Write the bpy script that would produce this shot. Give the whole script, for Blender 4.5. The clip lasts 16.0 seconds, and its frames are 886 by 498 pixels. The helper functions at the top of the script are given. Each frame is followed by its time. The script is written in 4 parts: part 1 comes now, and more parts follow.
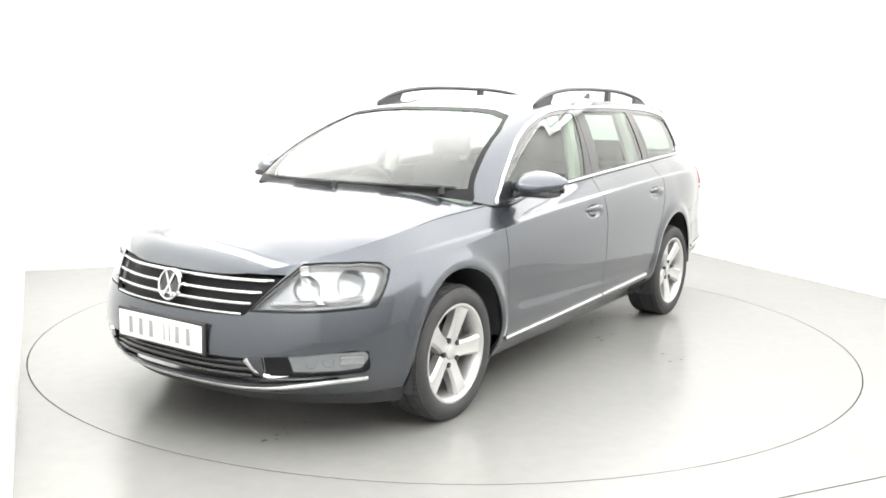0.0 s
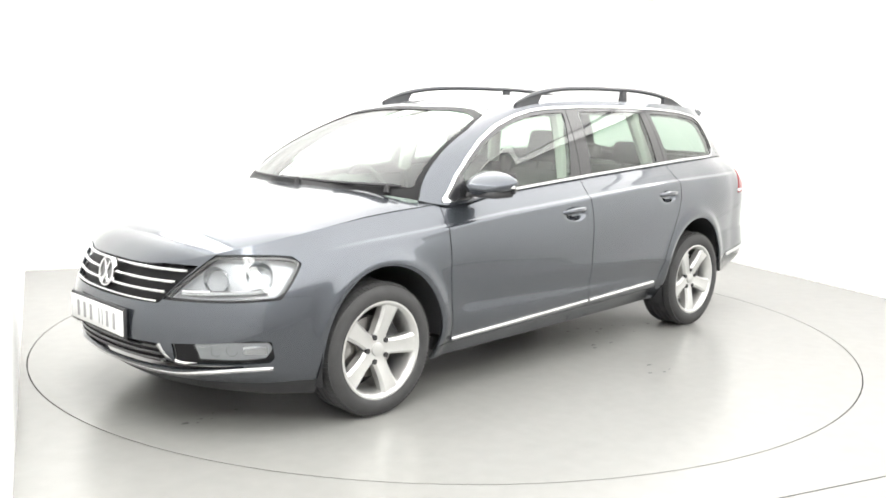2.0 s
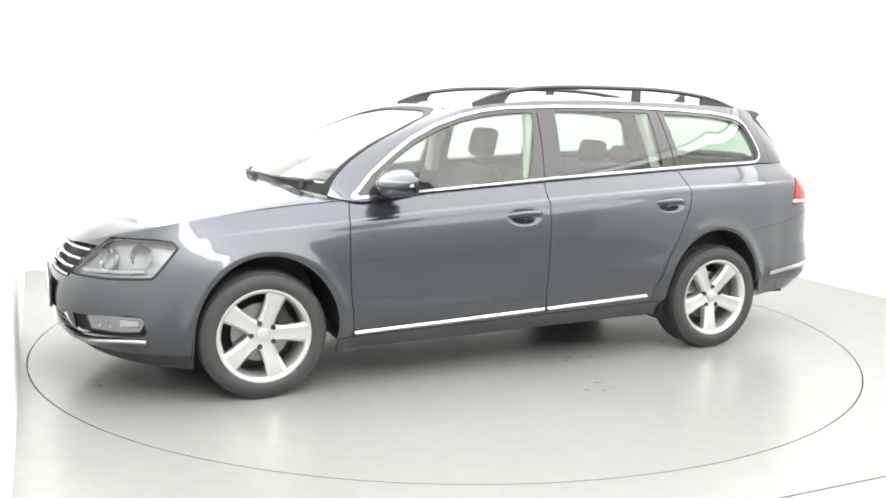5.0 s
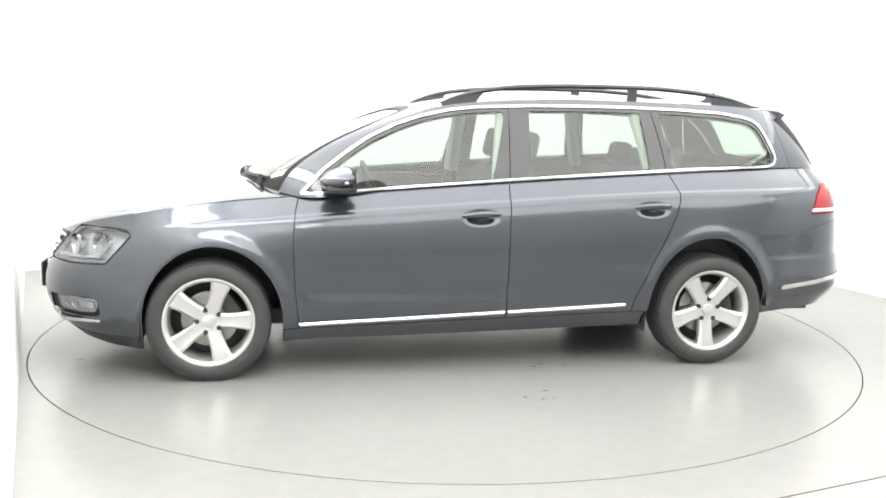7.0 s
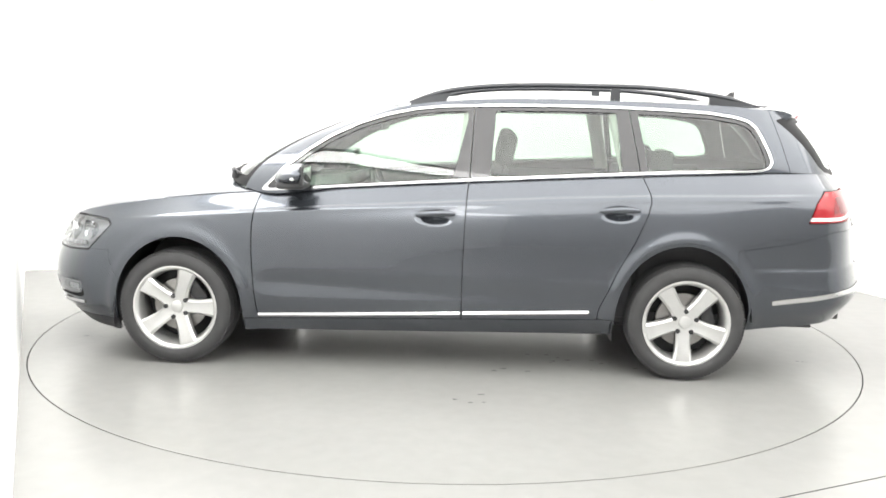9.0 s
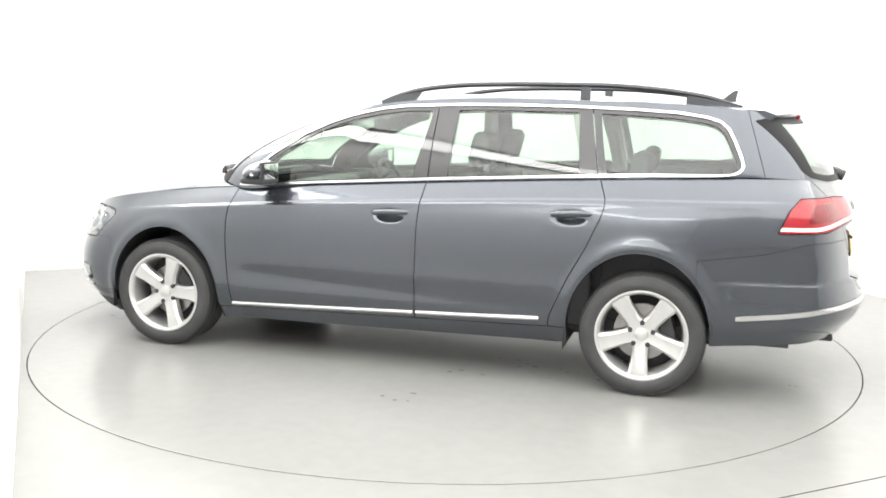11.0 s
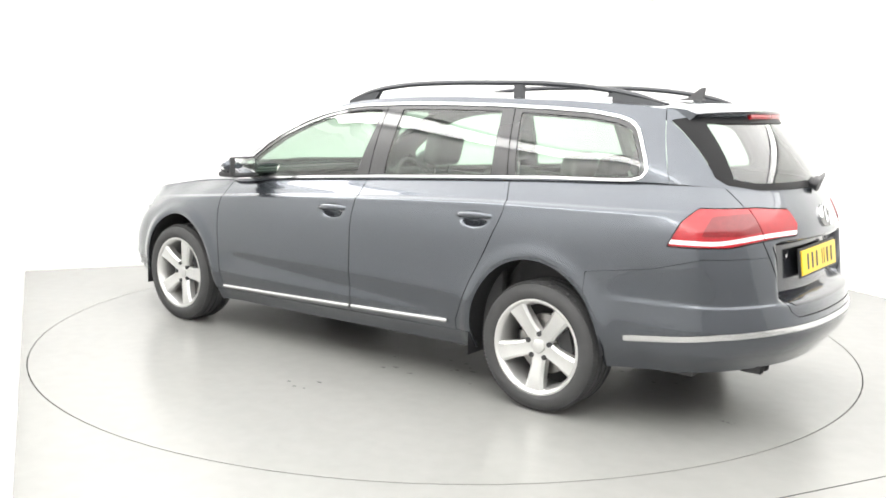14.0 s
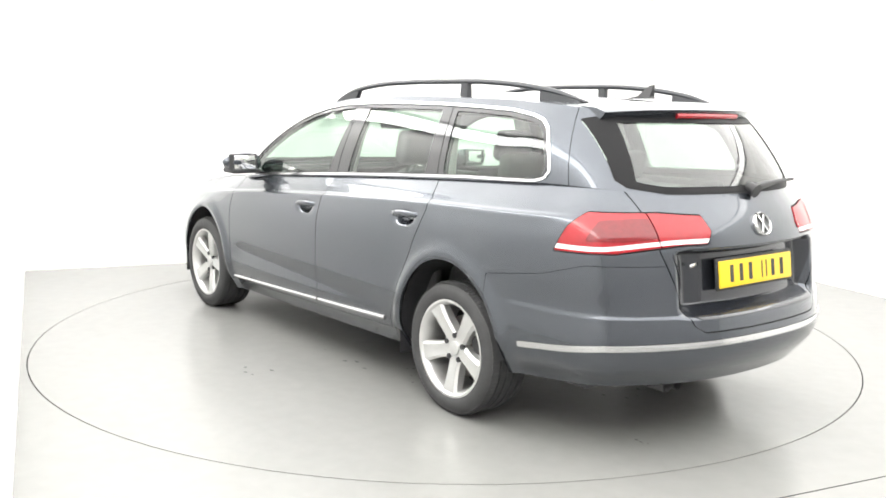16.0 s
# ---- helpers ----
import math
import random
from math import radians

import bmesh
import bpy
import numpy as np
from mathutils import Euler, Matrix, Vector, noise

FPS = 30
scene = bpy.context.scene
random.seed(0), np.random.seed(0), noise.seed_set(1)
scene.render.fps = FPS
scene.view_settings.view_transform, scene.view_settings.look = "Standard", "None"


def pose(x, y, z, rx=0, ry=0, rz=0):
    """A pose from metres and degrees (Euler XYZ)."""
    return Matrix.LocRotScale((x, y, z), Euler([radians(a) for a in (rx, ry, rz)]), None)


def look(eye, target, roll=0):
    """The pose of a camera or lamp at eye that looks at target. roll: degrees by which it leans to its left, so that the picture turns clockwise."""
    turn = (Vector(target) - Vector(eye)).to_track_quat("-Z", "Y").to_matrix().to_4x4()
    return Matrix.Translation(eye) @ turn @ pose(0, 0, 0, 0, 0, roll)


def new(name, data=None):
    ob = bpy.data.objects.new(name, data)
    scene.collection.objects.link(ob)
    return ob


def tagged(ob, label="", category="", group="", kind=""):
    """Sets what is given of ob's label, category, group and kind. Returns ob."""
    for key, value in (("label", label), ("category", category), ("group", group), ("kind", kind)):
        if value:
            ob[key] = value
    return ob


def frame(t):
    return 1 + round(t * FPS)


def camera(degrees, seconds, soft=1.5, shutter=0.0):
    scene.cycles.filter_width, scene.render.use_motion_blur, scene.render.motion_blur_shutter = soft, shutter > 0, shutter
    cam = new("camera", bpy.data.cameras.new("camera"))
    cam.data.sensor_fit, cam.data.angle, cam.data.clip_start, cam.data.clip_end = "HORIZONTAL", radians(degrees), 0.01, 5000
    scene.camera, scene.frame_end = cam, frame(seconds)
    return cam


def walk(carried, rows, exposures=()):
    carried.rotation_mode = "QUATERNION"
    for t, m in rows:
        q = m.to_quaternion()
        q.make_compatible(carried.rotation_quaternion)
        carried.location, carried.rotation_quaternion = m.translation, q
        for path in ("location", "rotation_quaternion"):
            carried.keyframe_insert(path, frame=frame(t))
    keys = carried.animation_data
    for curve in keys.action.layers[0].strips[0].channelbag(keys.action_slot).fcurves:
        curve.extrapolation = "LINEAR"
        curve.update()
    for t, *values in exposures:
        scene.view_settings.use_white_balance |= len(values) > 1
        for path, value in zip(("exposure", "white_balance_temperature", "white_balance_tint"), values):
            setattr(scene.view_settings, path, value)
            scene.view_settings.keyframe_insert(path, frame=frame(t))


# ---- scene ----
cam = camera(52.14, 16.0, soft=1.7)
EYE = Vector((0.0, -5.678, 1.411))
AIM = EYE + Vector((math.sin(radians(-0.236)) * math.cos(radians(9.04)), math.cos(radians(-0.236)) * math.cos(radians(9.04)), -math.sin(radians(9.04))))
walk(cam, [(0.0, look(EYE, AIM, 1.155)), (16.0, look(EYE, AIM, 1.155))])

# ---- light ----
ROOM = Matrix.Rotation(radians(24.4), 4, "Z")   # the room stands askew to the line of view
X0, X1, Y0, Y1, TOP = -2.484, 3.61, -5.75, 2.874, 2.72
scene.view_settings.exposure = 0.0
world = bpy.data.worlds.new("world")
scene.world = world
world.use_nodes = True
world.node_tree.nodes["Background"].inputs[0].default_value = (0.9, 0.95, 1.0, 1)
world.node_tree.nodes["Background"].inputs[1].default_value = 0.15


def area_lamp(x, y, sx, sy, power):
    data = bpy.data.lights.new("ceiling_lamp", "AREA")
    data.shape, data.size, data.size_y, data.energy = "RECTANGLE", sx, sy, power
    data.color = (1.0, 0.99, 0.97)
    ob = new("ceiling_lamp", data)
    ob.matrix_world = ROOM @ pose(x, y, TOP - 0.075)
    return ob


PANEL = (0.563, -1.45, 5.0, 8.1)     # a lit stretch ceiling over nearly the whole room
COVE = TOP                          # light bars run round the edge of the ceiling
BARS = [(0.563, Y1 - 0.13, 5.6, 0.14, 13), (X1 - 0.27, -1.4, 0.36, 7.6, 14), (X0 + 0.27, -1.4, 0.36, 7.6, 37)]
area_lamp(*PANEL, 350)
for bx, by, bsx, bsy, watts in BARS:
    area_lamp(bx, by, bsx, bsy, watts * bsx * bsy).location.z = COVE - 0.075


# ---- materials ----
def material(name, colour, rough=0.5, metal=0.0, coat=0.0, var=0.0, scale=6.0, bump=0.0, bump_scale=60.0, rough_var=0.0, emit=0.0, flake=0.0):
    m = bpy.data.materials.new(name)
    m.use_nodes = True
    nt = m.node_tree
    b = nt.nodes["Principled BSDF"]
    b.inputs["Base Color"].default_value = (*colour, 1)
    b.inputs["Roughness"].default_value = rough
    b.inputs["Metallic"].default_value = metal
    b.inputs["Coat Weight"].default_value = coat
    b.inputs["Coat Roughness"].default_value = 0.03
    if emit:
        b.inputs["Emission Color"].default_value = (*colour, 1)
        b.inputs["Emission Strength"].default_value = emit
    tc = nt.nodes.new("ShaderNodeTexCoord")
    if var or rough_var:
        n1 = nt.nodes.new("ShaderNodeTexNoise")
        n1.inputs["Scale"].default_value = scale
        n1.inputs["Detail"].default_value = 6
        nt.links.new(tc.outputs["Object"], n1.inputs["Vector"])
        n2 = nt.nodes.new("ShaderNodeTexNoise")
        n2.inputs["Scale"].default_value = scale * 14
        n2.inputs["Detail"].default_value = 3
        nt.links.new(tc.outputs["Object"], n2.inputs["Vector"])
        add = nt.nodes.new("ShaderNodeMath")
        add.operation = "ADD"
        nt.links.new(n1.outputs["Fac"], add.inputs[0])
        nt.links.new(n2.outputs["Fac"], add.inputs[1])
        if var:
            mr = nt.nodes.new("ShaderNodeMapRange")
            mr.inputs["From Min"].default_value, mr.inputs["From Max"].default_value = 0.6, 1.4
            mr.inputs["To Min"].default_value, mr.inputs["To Max"].default_value = 1 - var, 1 + var
            nt.links.new(add.outputs[0], mr.inputs["Value"])
            mul = nt.nodes.new("ShaderNodeMix")
            mul.data_type, mul.blend_type = "RGBA", "MULTIPLY"
            mul.inputs["Factor"].default_value = 1
            mul.inputs[6].default_value = (*colour, 1)
            nt.links.new(mr.outputs[0], mul.inputs[7])
            nt.links.new(mul.outputs[2], b.inputs["Base Color"])
        if rough_var:
            mr2 = nt.nodes.new("ShaderNodeMapRange")
            mr2.inputs["From Min"].default_value, mr2.inputs["From Max"].default_value = 0.6, 1.4
            mr2.inputs["To Min"].default_value, mr2.inputs["To Max"].default_value = max(rough - rough_var, 0.02), rough + rough_var
            nt.links.new(add.outputs[0], mr2.inputs["Value"])
            nt.links.new(mr2.outputs[0], b.inputs["Roughness"])
    if bump:
        nb = nt.nodes.new("ShaderNodeTexNoise")
        nb.inputs["Scale"].default_value = bump_scale
        nb.inputs["Detail"].default_value = 5
        nt.links.new(tc.outputs["Object"], nb.inputs["Vector"])
        bp = nt.nodes.new("ShaderNodeBump")
        bp.inputs["Strength"].default_value = bump
        bp.inputs["Distance"].default_value = 0.002
        nt.links.new(nb.outputs["Fac"], bp.inputs["Height"])
        nt.links.new(bp.outputs["Normal"], b.inputs["Normal"])
    return m


def glass_material(name, tint, rough=0.0, through_part=0.9):
    """Thin glass: a clear tinted pane with a mirror sheen by Fresnel."""
    m = bpy.data.materials.new(name)
    m.use_nodes = True
    nt = m.node_tree
    nt.nodes.remove(nt.nodes["Principled BSDF"])
    out = nt.nodes["Material Output"]
    tr, gl, mx, fr = (nt.nodes.new(k) for k in ("ShaderNodeBsdfTransparent", "ShaderNodeBsdfGlossy", "ShaderNodeMixShader", "ShaderNodeLayerWeight"))
    tr.inputs["Color"].default_value = (*tint, 1)
    gl.inputs["Roughness"].default_value = rough
    gl.inputs["Color"].default_value = (1, 1, 1, 1)
    fr.inputs["Blend"].default_value = 0.5
    pw = nt.nodes.new("ShaderNodeMath")
    pw.operation = "POWER"
    pw.inputs[1].default_value = 4.0
    nt.links.new(fr.outputs["Facing"], pw.inputs[0])
    mul = nt.nodes.new("ShaderNodeMath")
    mul.operation = "MULTIPLY_ADD"
    mul.inputs[1].default_value, mul.inputs[2].default_value = 0.9, 1.0 - through_part
    nt.links.new(pw.outputs[0], mul.inputs[0])
    nt.links.new(mul.outputs[0], mx.inputs[0])
    nt.links.new(tr.outputs[0], mx.inputs[1])
    nt.links.new(gl.outputs[0], mx.inputs[2])
    nt.links.new(mx.outputs[0], out.inputs["Surface"])
    return m


PAINT = material("grey_metallic_paint", (0.075, 0.083, 0.097), 0.26, 0.72, 1.0, 0.06, 2.0, 0.015, 900)
PAINT.node_tree.nodes["Principled BSDF"].inputs["Coat IOR"].default_value = 1.45
PAINT.node_tree.nodes["Principled BSDF"].inputs["Coat Roughness"].default_value = 0.03
WALL = material("white_wall_paint", (0.86, 0.86, 0.85), 0.6, var=0.02, scale=1.5, bump=0.08, bump_scale=40)
GREYWALL = material("grey_wall_paint", (0.45, 0.45, 0.45), 0.6, var=0.03, scale=1.5, bump=0.08, bump_scale=40)
CEIL = material("white_ceiling_paint", (0.85, 0.85, 0.85), 0.7, var=0.02, scale=1.5)
FLOOR = material("grey_floor_coating", (0.250, 0.250, 0.240), 0.24, var=0.05, scale=0.8)
TABLE = material("turntable_coating", (0.250, 0.250, 0.240), 0.24, var=0.05, scale=0.9)
GAP = material("dark_gap", (0.03, 0.03, 0.03), 0.8)
RUBBER = material("tyre_rubber", (0.045, 0.045, 0.046), 0.7, var=0.2, scale=20, bump=0.15, bump_scale=200)
BLACK = material("black_plastic", (0.030, 0.030, 0.032), 0.5, var=0.15, scale=20, bump=0.1, bump_scale=400)
GLOSS = material("gloss_black", (0.024, 0.024, 0.026), 0.12, coat=0.5)
FRIT = material("black_glass_print", (0.016, 0.016, 0.017), 0.45)
FRIT.node_tree.nodes["Principled BSDF"].inputs["Specular IOR Level"].default_value = 0.12
CHROME = material("chrome", (0.70, 0.70, 0.70), 0.14, 1.0, rough_var=0.03, scale=8)
ALLOY = material("silver_alloy", (0.64, 0.64, 0.63), 0.34, 0.75, 0.5, 0.06, 15, 0.03, 400)
STEEL = material("brake_steel", (0.32, 0.31, 0.30), 0.35, 0.9, var=0.15, scale=12)
CABIN = material("dark_grey_cloth", (0.075, 0.076, 0.078), 0.9, var=0.2, scale=25, bump=0.3, bump_scale=300)
TRIM = material("dark_cabin_plastic", (0.05, 0.05, 0.052), 0.6, var=0.1, scale=12, bump=0.1, bump_scale=300)
LINING = material("pale_headlining", (0.5, 0.5, 0.47), 0.9, var=0.05, scale=20)
GLASS = glass_material("green_tinted_glass", (0.64, 0.76, 0.67), 0.0, 0.93)
REARGLASS = glass_material("darker_rear_glass", (0.54, 0.63, 0.57), 0.0, 0.90)
CLEAR = glass_material("clear_lamp_cover", (0.93, 0.94, 0.95), 0.0, 0.95)
REFLECTOR = material("lamp_reflector", (0.46, 0.47, 0.48), 0.12, 1.0)
LAMPGREY = material("lamp_housing", (0.30, 0.31, 0.32), 0.28, 0.6, var=0.12, scale=25)
RED = material("red_lamp_plastic", (0.30, 0.007, 0.013), 0.2, coat=0.3, var=0.12, scale=30)
DARKRED = material("dark_red_lamp_plastic", (0.17, 0.004, 0.008), 0.15, coat=0.4, var=0.25, scale=60)
CLEARRED = material("pale_lamp_strip", (0.85, 0.72, 0.72), 0.2, coat=0.6)
WHITEPLATE = material("white_plate", (0.86, 0.86, 0.85), 0.35)
YELLOWPLATE = material("yellow_plate", (0.85, 0.56, 0.02), 0.35)
INK = material("black_print", (0.03, 0.03, 0.03), 0.5)
GREYINK = material("grey_print", (0.35, 0.35, 0.35), 0.5)
# body paint darkened to carry the shade of the plate recess
SHADEPAINT = material("shaded_body_paint", (0.022, 0.024, 0.030), 0.25, 0.3, 0.7, 0.05, 4.0)
MARK = material("dirt_mark", (0.07, 0.07, 0.066), 0.85, var=0.3, scale=40)
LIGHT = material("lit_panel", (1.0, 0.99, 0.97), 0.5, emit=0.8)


# ---- mesh helpers ----
def part(name, bm, mat, parent=None, label="", smooth=True, at=None):
    me = bpy.data.meshes.new(name)
    bm.normal_update()
    bm.to_mesh(me)
    bm.free()
    me.materials.append(mat)
    if smooth:
        for poly in me.polygons:
            poly.use_smooth = True
        me.set_sharp_from_angle(angle=radians(38))
    ob = new(name, me)
    if parent is not None:
        ob.parent = parent
    if at is not None:
        ob.matrix_local = at
    if label:
        ob["label"] = label
    return ob


def box(bm, m, sx, sy, sz, bevel=0.0, seg=2):
    r = bmesh.ops.create_cube(bm, size=1, matrix=m @ Matrix.Diagonal((sx, sy, sz, 1)))
    if bevel:
        edges = list({e for v in r["verts"] for e in v.link_edges})
        bmesh.ops.bevel(bm, geom=edges, offset=bevel, segments=seg, profile=0.5, affect="EDGES")


def cyl(bm, m, r1, r2, depth, n=24, caps=True):
    bmesh.ops.create_cone(bm, cap_ends=caps, segments=n, radius1=r1, radius2=r2, depth=depth, matrix=m)


def tube(bm, pts, radius, n=8, flat=1.0, caps=True):
    """A tube along a line of points; radius may be a list; flat squeezes its height."""
    pts = [Vector(p) for p in pts]
    rings = []
    for i, p in enumerate(pts):
        d = (pts[min(i + 1, len(pts) - 1)] - pts[max(i - 1, 0)]).normalized()
        side = d.cross(Vector((0, 0, 1)))
        side = side.normalized() if side.length > 1e-4 else Vector((0, 1, 0))
        up = side.cross(d)
        r = radius[i] if isinstance(radius, (list, tuple)) else radius
        rings.append([bm.verts.new(p + side * (r * math.cos(a)) + up * (r * flat * math.sin(a))) for a in (2 * math.pi * k / n for k in range(n))])
    for a, b in zip(rings, rings[1:]):
        for k in range(n):
            bm.faces.new((a[k], a[(k + 1) % n], b[(k + 1) % n], b[k]))
    if caps:
        bm.faces.new(rings[0][::-1])
        bm.faces.new(rings[-1])


def lathe(bm, prof, n=64, closed=False):
    """Turn a profile of (radius, y) about the y axis."""
    rings = [[bm.verts.new((r * math.cos(2 * math.pi * k / n), y, r * math.sin(2 * math.pi * k / n))) for k in range(n)] for r, y in prof]
    pairs = list(zip(rings, rings[1:])) + ([(rings[-1], rings[0])] if closed else [])
    for a, b in pairs:
        for k in range(n):
            bm.faces.new((a[k], b[k], b[(k + 1) % n], a[(k + 1) % n]))


# ---- room ----
def room():
    def slab(name, m, sx, sy, sz, mat, label, category):
        bm = bmesh.new()
        box(bm, m, sx, sy, sz)
        ob = part(name, bm, mat, smooth=False)
        ob.matrix_world = ROOM
        return tagged(ob, label, category, kind="structure")
    th = 0.15
    cx, cy, w, d = (X0 + X1) / 2, (Y0 + Y1) / 2, X1 - X0, Y1 - Y0
    slab("wall_west", pose(X0 - th / 2, cy, TOP / 2), th, d, TOP, WALL, "plain white painted studio wall", "wall")
    slab("wall_east", pose(X1 + th / 2, cy, TOP / 2), th, d, TOP, WALL, "plain white painted studio wall", "wall")
    slab("wall_north", pose(cx, Y1 + th / 2, TOP / 2), w + 2 * th, th, TOP, WALL, "plain white painted studio wall", "wall")
    slab("wall_south", pose(cx, Y0 - th / 2, TOP / 2), w + 2 * th, th, TOP, GREYWALL, "plain grey painted studio wall", "wall")
    slab("ceiling", pose(cx, cy, TOP + th / 2), w + 2 * th, d + 2 * th, th, CEIL, "plain white studio ceiling", "ceiling")
    # floor with a round pit for the turntable
    R, n = 2.452, 160
    bm = bmesh.new()
    ring = [bm.verts.new((R * math.cos(2 * math.pi * k / n), R * math.sin(2 * math.pi * k / n), 0)) for k in range(n)]
    low = [bm.verts.new((v.co.x, v.co.y, -0.08)) for v in ring]
    out = []
    for k in range(n):
        a = 2 * math.pi * k / n
        p = ROOM.inverted() @ Vector((math.cos(a), math.sin(a), 0))
        q = min((X1 if p.x > 0 else X0) / p.x if abs(p.x) > 1e-6 else 1e9, (Y1 if p.y > 0 else Y0) / p.y if abs(p.y) > 1e-6 else 1e9)
        out.append(bm.verts.new(ROOM @ Vector((p.x * q, p.y * q, 0))))
    for corner in [ROOM @ Vector((x, y, 0)) for x in (X0, X1) for y in (Y0, Y1)]:
        min(out, key=lambda v: (v.co - corner).length).co = corner
    for k in range(n):
        j = (k + 1) % n
        bm.faces.new((ring[k], out[k], out[j], ring[j]))
        bm.faces.new((low[k], ring[k], ring[j], low[j]))
    bm.faces.new(low)
    tagged(part("floor", bm, FLOOR, smooth=False), "pale grey glossy coated studio floor", "floor", kind="structure")
    bm = bmesh.new()
    box(bm, pose(cx, cy, -0.15), w + 0.3, d + 0.3, 0.1)
    ob = part("floor_base", bm, GAP, smooth=False)
    ob.matrix_world = ROOM
    tagged(ob, "dark base beneath the studio floor", "floor", kind="structure")
    bm = bmesh.new()
    box(bm, pose((.05 + X1) / 2, -2.80, .0008), X1 - .05, .0045, .0016)
    ob = part("floor_joint", bm, GAP, smooth=False)
    ob.matrix_world = ROOM
    tagged(ob, "thin dark joint across the studio floor", "floor", kind="structure")
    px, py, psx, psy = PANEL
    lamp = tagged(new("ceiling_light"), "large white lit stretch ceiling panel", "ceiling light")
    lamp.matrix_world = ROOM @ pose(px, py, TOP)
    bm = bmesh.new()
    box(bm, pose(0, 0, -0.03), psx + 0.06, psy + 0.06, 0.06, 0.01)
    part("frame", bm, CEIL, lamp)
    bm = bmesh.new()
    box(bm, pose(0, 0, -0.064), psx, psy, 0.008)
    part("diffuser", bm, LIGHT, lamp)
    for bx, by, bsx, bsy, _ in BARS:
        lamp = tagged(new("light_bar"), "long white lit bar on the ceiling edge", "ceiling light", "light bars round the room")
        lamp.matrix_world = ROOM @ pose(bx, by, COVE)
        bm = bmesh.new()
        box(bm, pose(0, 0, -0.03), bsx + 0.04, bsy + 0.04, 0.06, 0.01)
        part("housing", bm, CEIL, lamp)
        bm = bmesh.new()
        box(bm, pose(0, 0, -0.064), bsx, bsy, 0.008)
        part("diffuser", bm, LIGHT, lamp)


def turntable():
    R, n = 2.4455, 160
    bm = bmesh.new()
    cyl(bm, pose(0, 0, -0.035), R, R, 0.07, n)
    ob = part("turntable", bm, TABLE, smooth=False)
    rnd = random.Random(5)
    bm = bmesh.new()
    for cx, cy, size, count in ((-.46, .83, .16, 9), (-.79, .76, .14, 9), (2.01, .51, .07, 7), (-2.11, .55, .05, 5), (1.3, -.2, .12, 6), (-1.5, .1, .16, 8), (.6, -1.3, .1, 5), (-.2, 1.5, .1, 4)):
        for _ in range(count):
            x, y, r = cx + rnd.gauss(0, size), cy + rnd.gauss(0, size * .6), rnd.uniform(.004, .016)
            vs = [bm.verts.new((x + r * rnd.uniform(.5, 1.6) * math.cos(a), y + r * rnd.uniform(.4, 1.0) * math.sin(a), .0035)) for a in [k * math.pi / 4 for k in range(8)]]
            bm.faces.new(vs)
    marks = part("floor_mark", bm, MARK, ob, "small dark drips and dirt marks", smooth=False)
    marks["kind"] = "stuff"
    return tagged(ob, "round pale grey turntable flush with floor", "turntable")


# ---- car shell ----
OX, OY = 0.049, 0.137      # the car's middle, off the turntable's axis
AT = pose(OX, OY, 0)


def hermite(pts, knots=None):
    """A smooth curve through points; returns f(t) and its knots."""
    P = np.array(pts, float)
    if knots is None:
        knots = np.concatenate([[0], np.cumsum(np.linalg.norm(np.diff(P, axis=0), axis=1))])
    T = np.array(knots, float)
    h = np.diff(T)[:, None]
    d = np.diff(P, axis=0) / h
    m = np.empty_like(P)
    m[0], m[-1] = d[0], d[-1]
    m[1:-1] = (d[:-1] * h[1:] + d[1:] * h[:-1]) / (h[:-1] + h[1:])

    def f(t):
        t = np.atleast_1d(np.asarray(t, float))
        i = np.clip(np.searchsorted(T, t, side="right") - 1, 0, len(T) - 2)
        u = ((t - T[i]) / (T[i + 1] - T[i]))[:, None]
        H = (T[i + 1] - T[i])[:, None]
        return (2 * u**3 - 3 * u**2 + 1) * P[i] + (u**3 - 2 * u**2 + u) * H * m[i] + (3 * u**2 - 2 * u**3) * P[i + 1] + (u**3 - u**2) * H * m[i + 1]
    return f, T


def mirrored_ends(pts):
    a, b = pts[1], pts[-2]
    return [(a[0], -a[1], a[2])] + list(pts) + [(b[0], -b[1], b[2])]


def interp(xs, ys):
    xs, ys = np.array(xs, float), np.array(ys, float)
    return lambda x: np.interp(x, xs, ys)


def smooth_line(xs, ys):
    f, T = hermite(np.array([(x, y) for x, y in zip(xs, ys)]), knots=xs)
    return lambda x: f(np.clip(np.asarray(x, float), xs[0], xs[-1]).ravel())[:, 1].reshape(np.shape(x))


def grid_mesh(P):
    """P: (rows, columns, 3), seen from outside. Vertices carry their normals."""
    nu, nv = P.shape[:2]
    du, dv = np.gradient(P, axis=0), np.gradient(P, axis=1)
    N = np.cross(du, dv)
    N /= np.maximum(np.linalg.norm(N, axis=2, keepdims=True), 1e-9)
    V = np.concatenate([P, N], axis=2).reshape(-1, 6)
    F = [(i * nv + j, (i + 1) * nv + j, (i + 1) * nv + j + 1, i * nv + j + 1) for i in range(nu - 1) for j in range(nv - 1)]
    return V, F


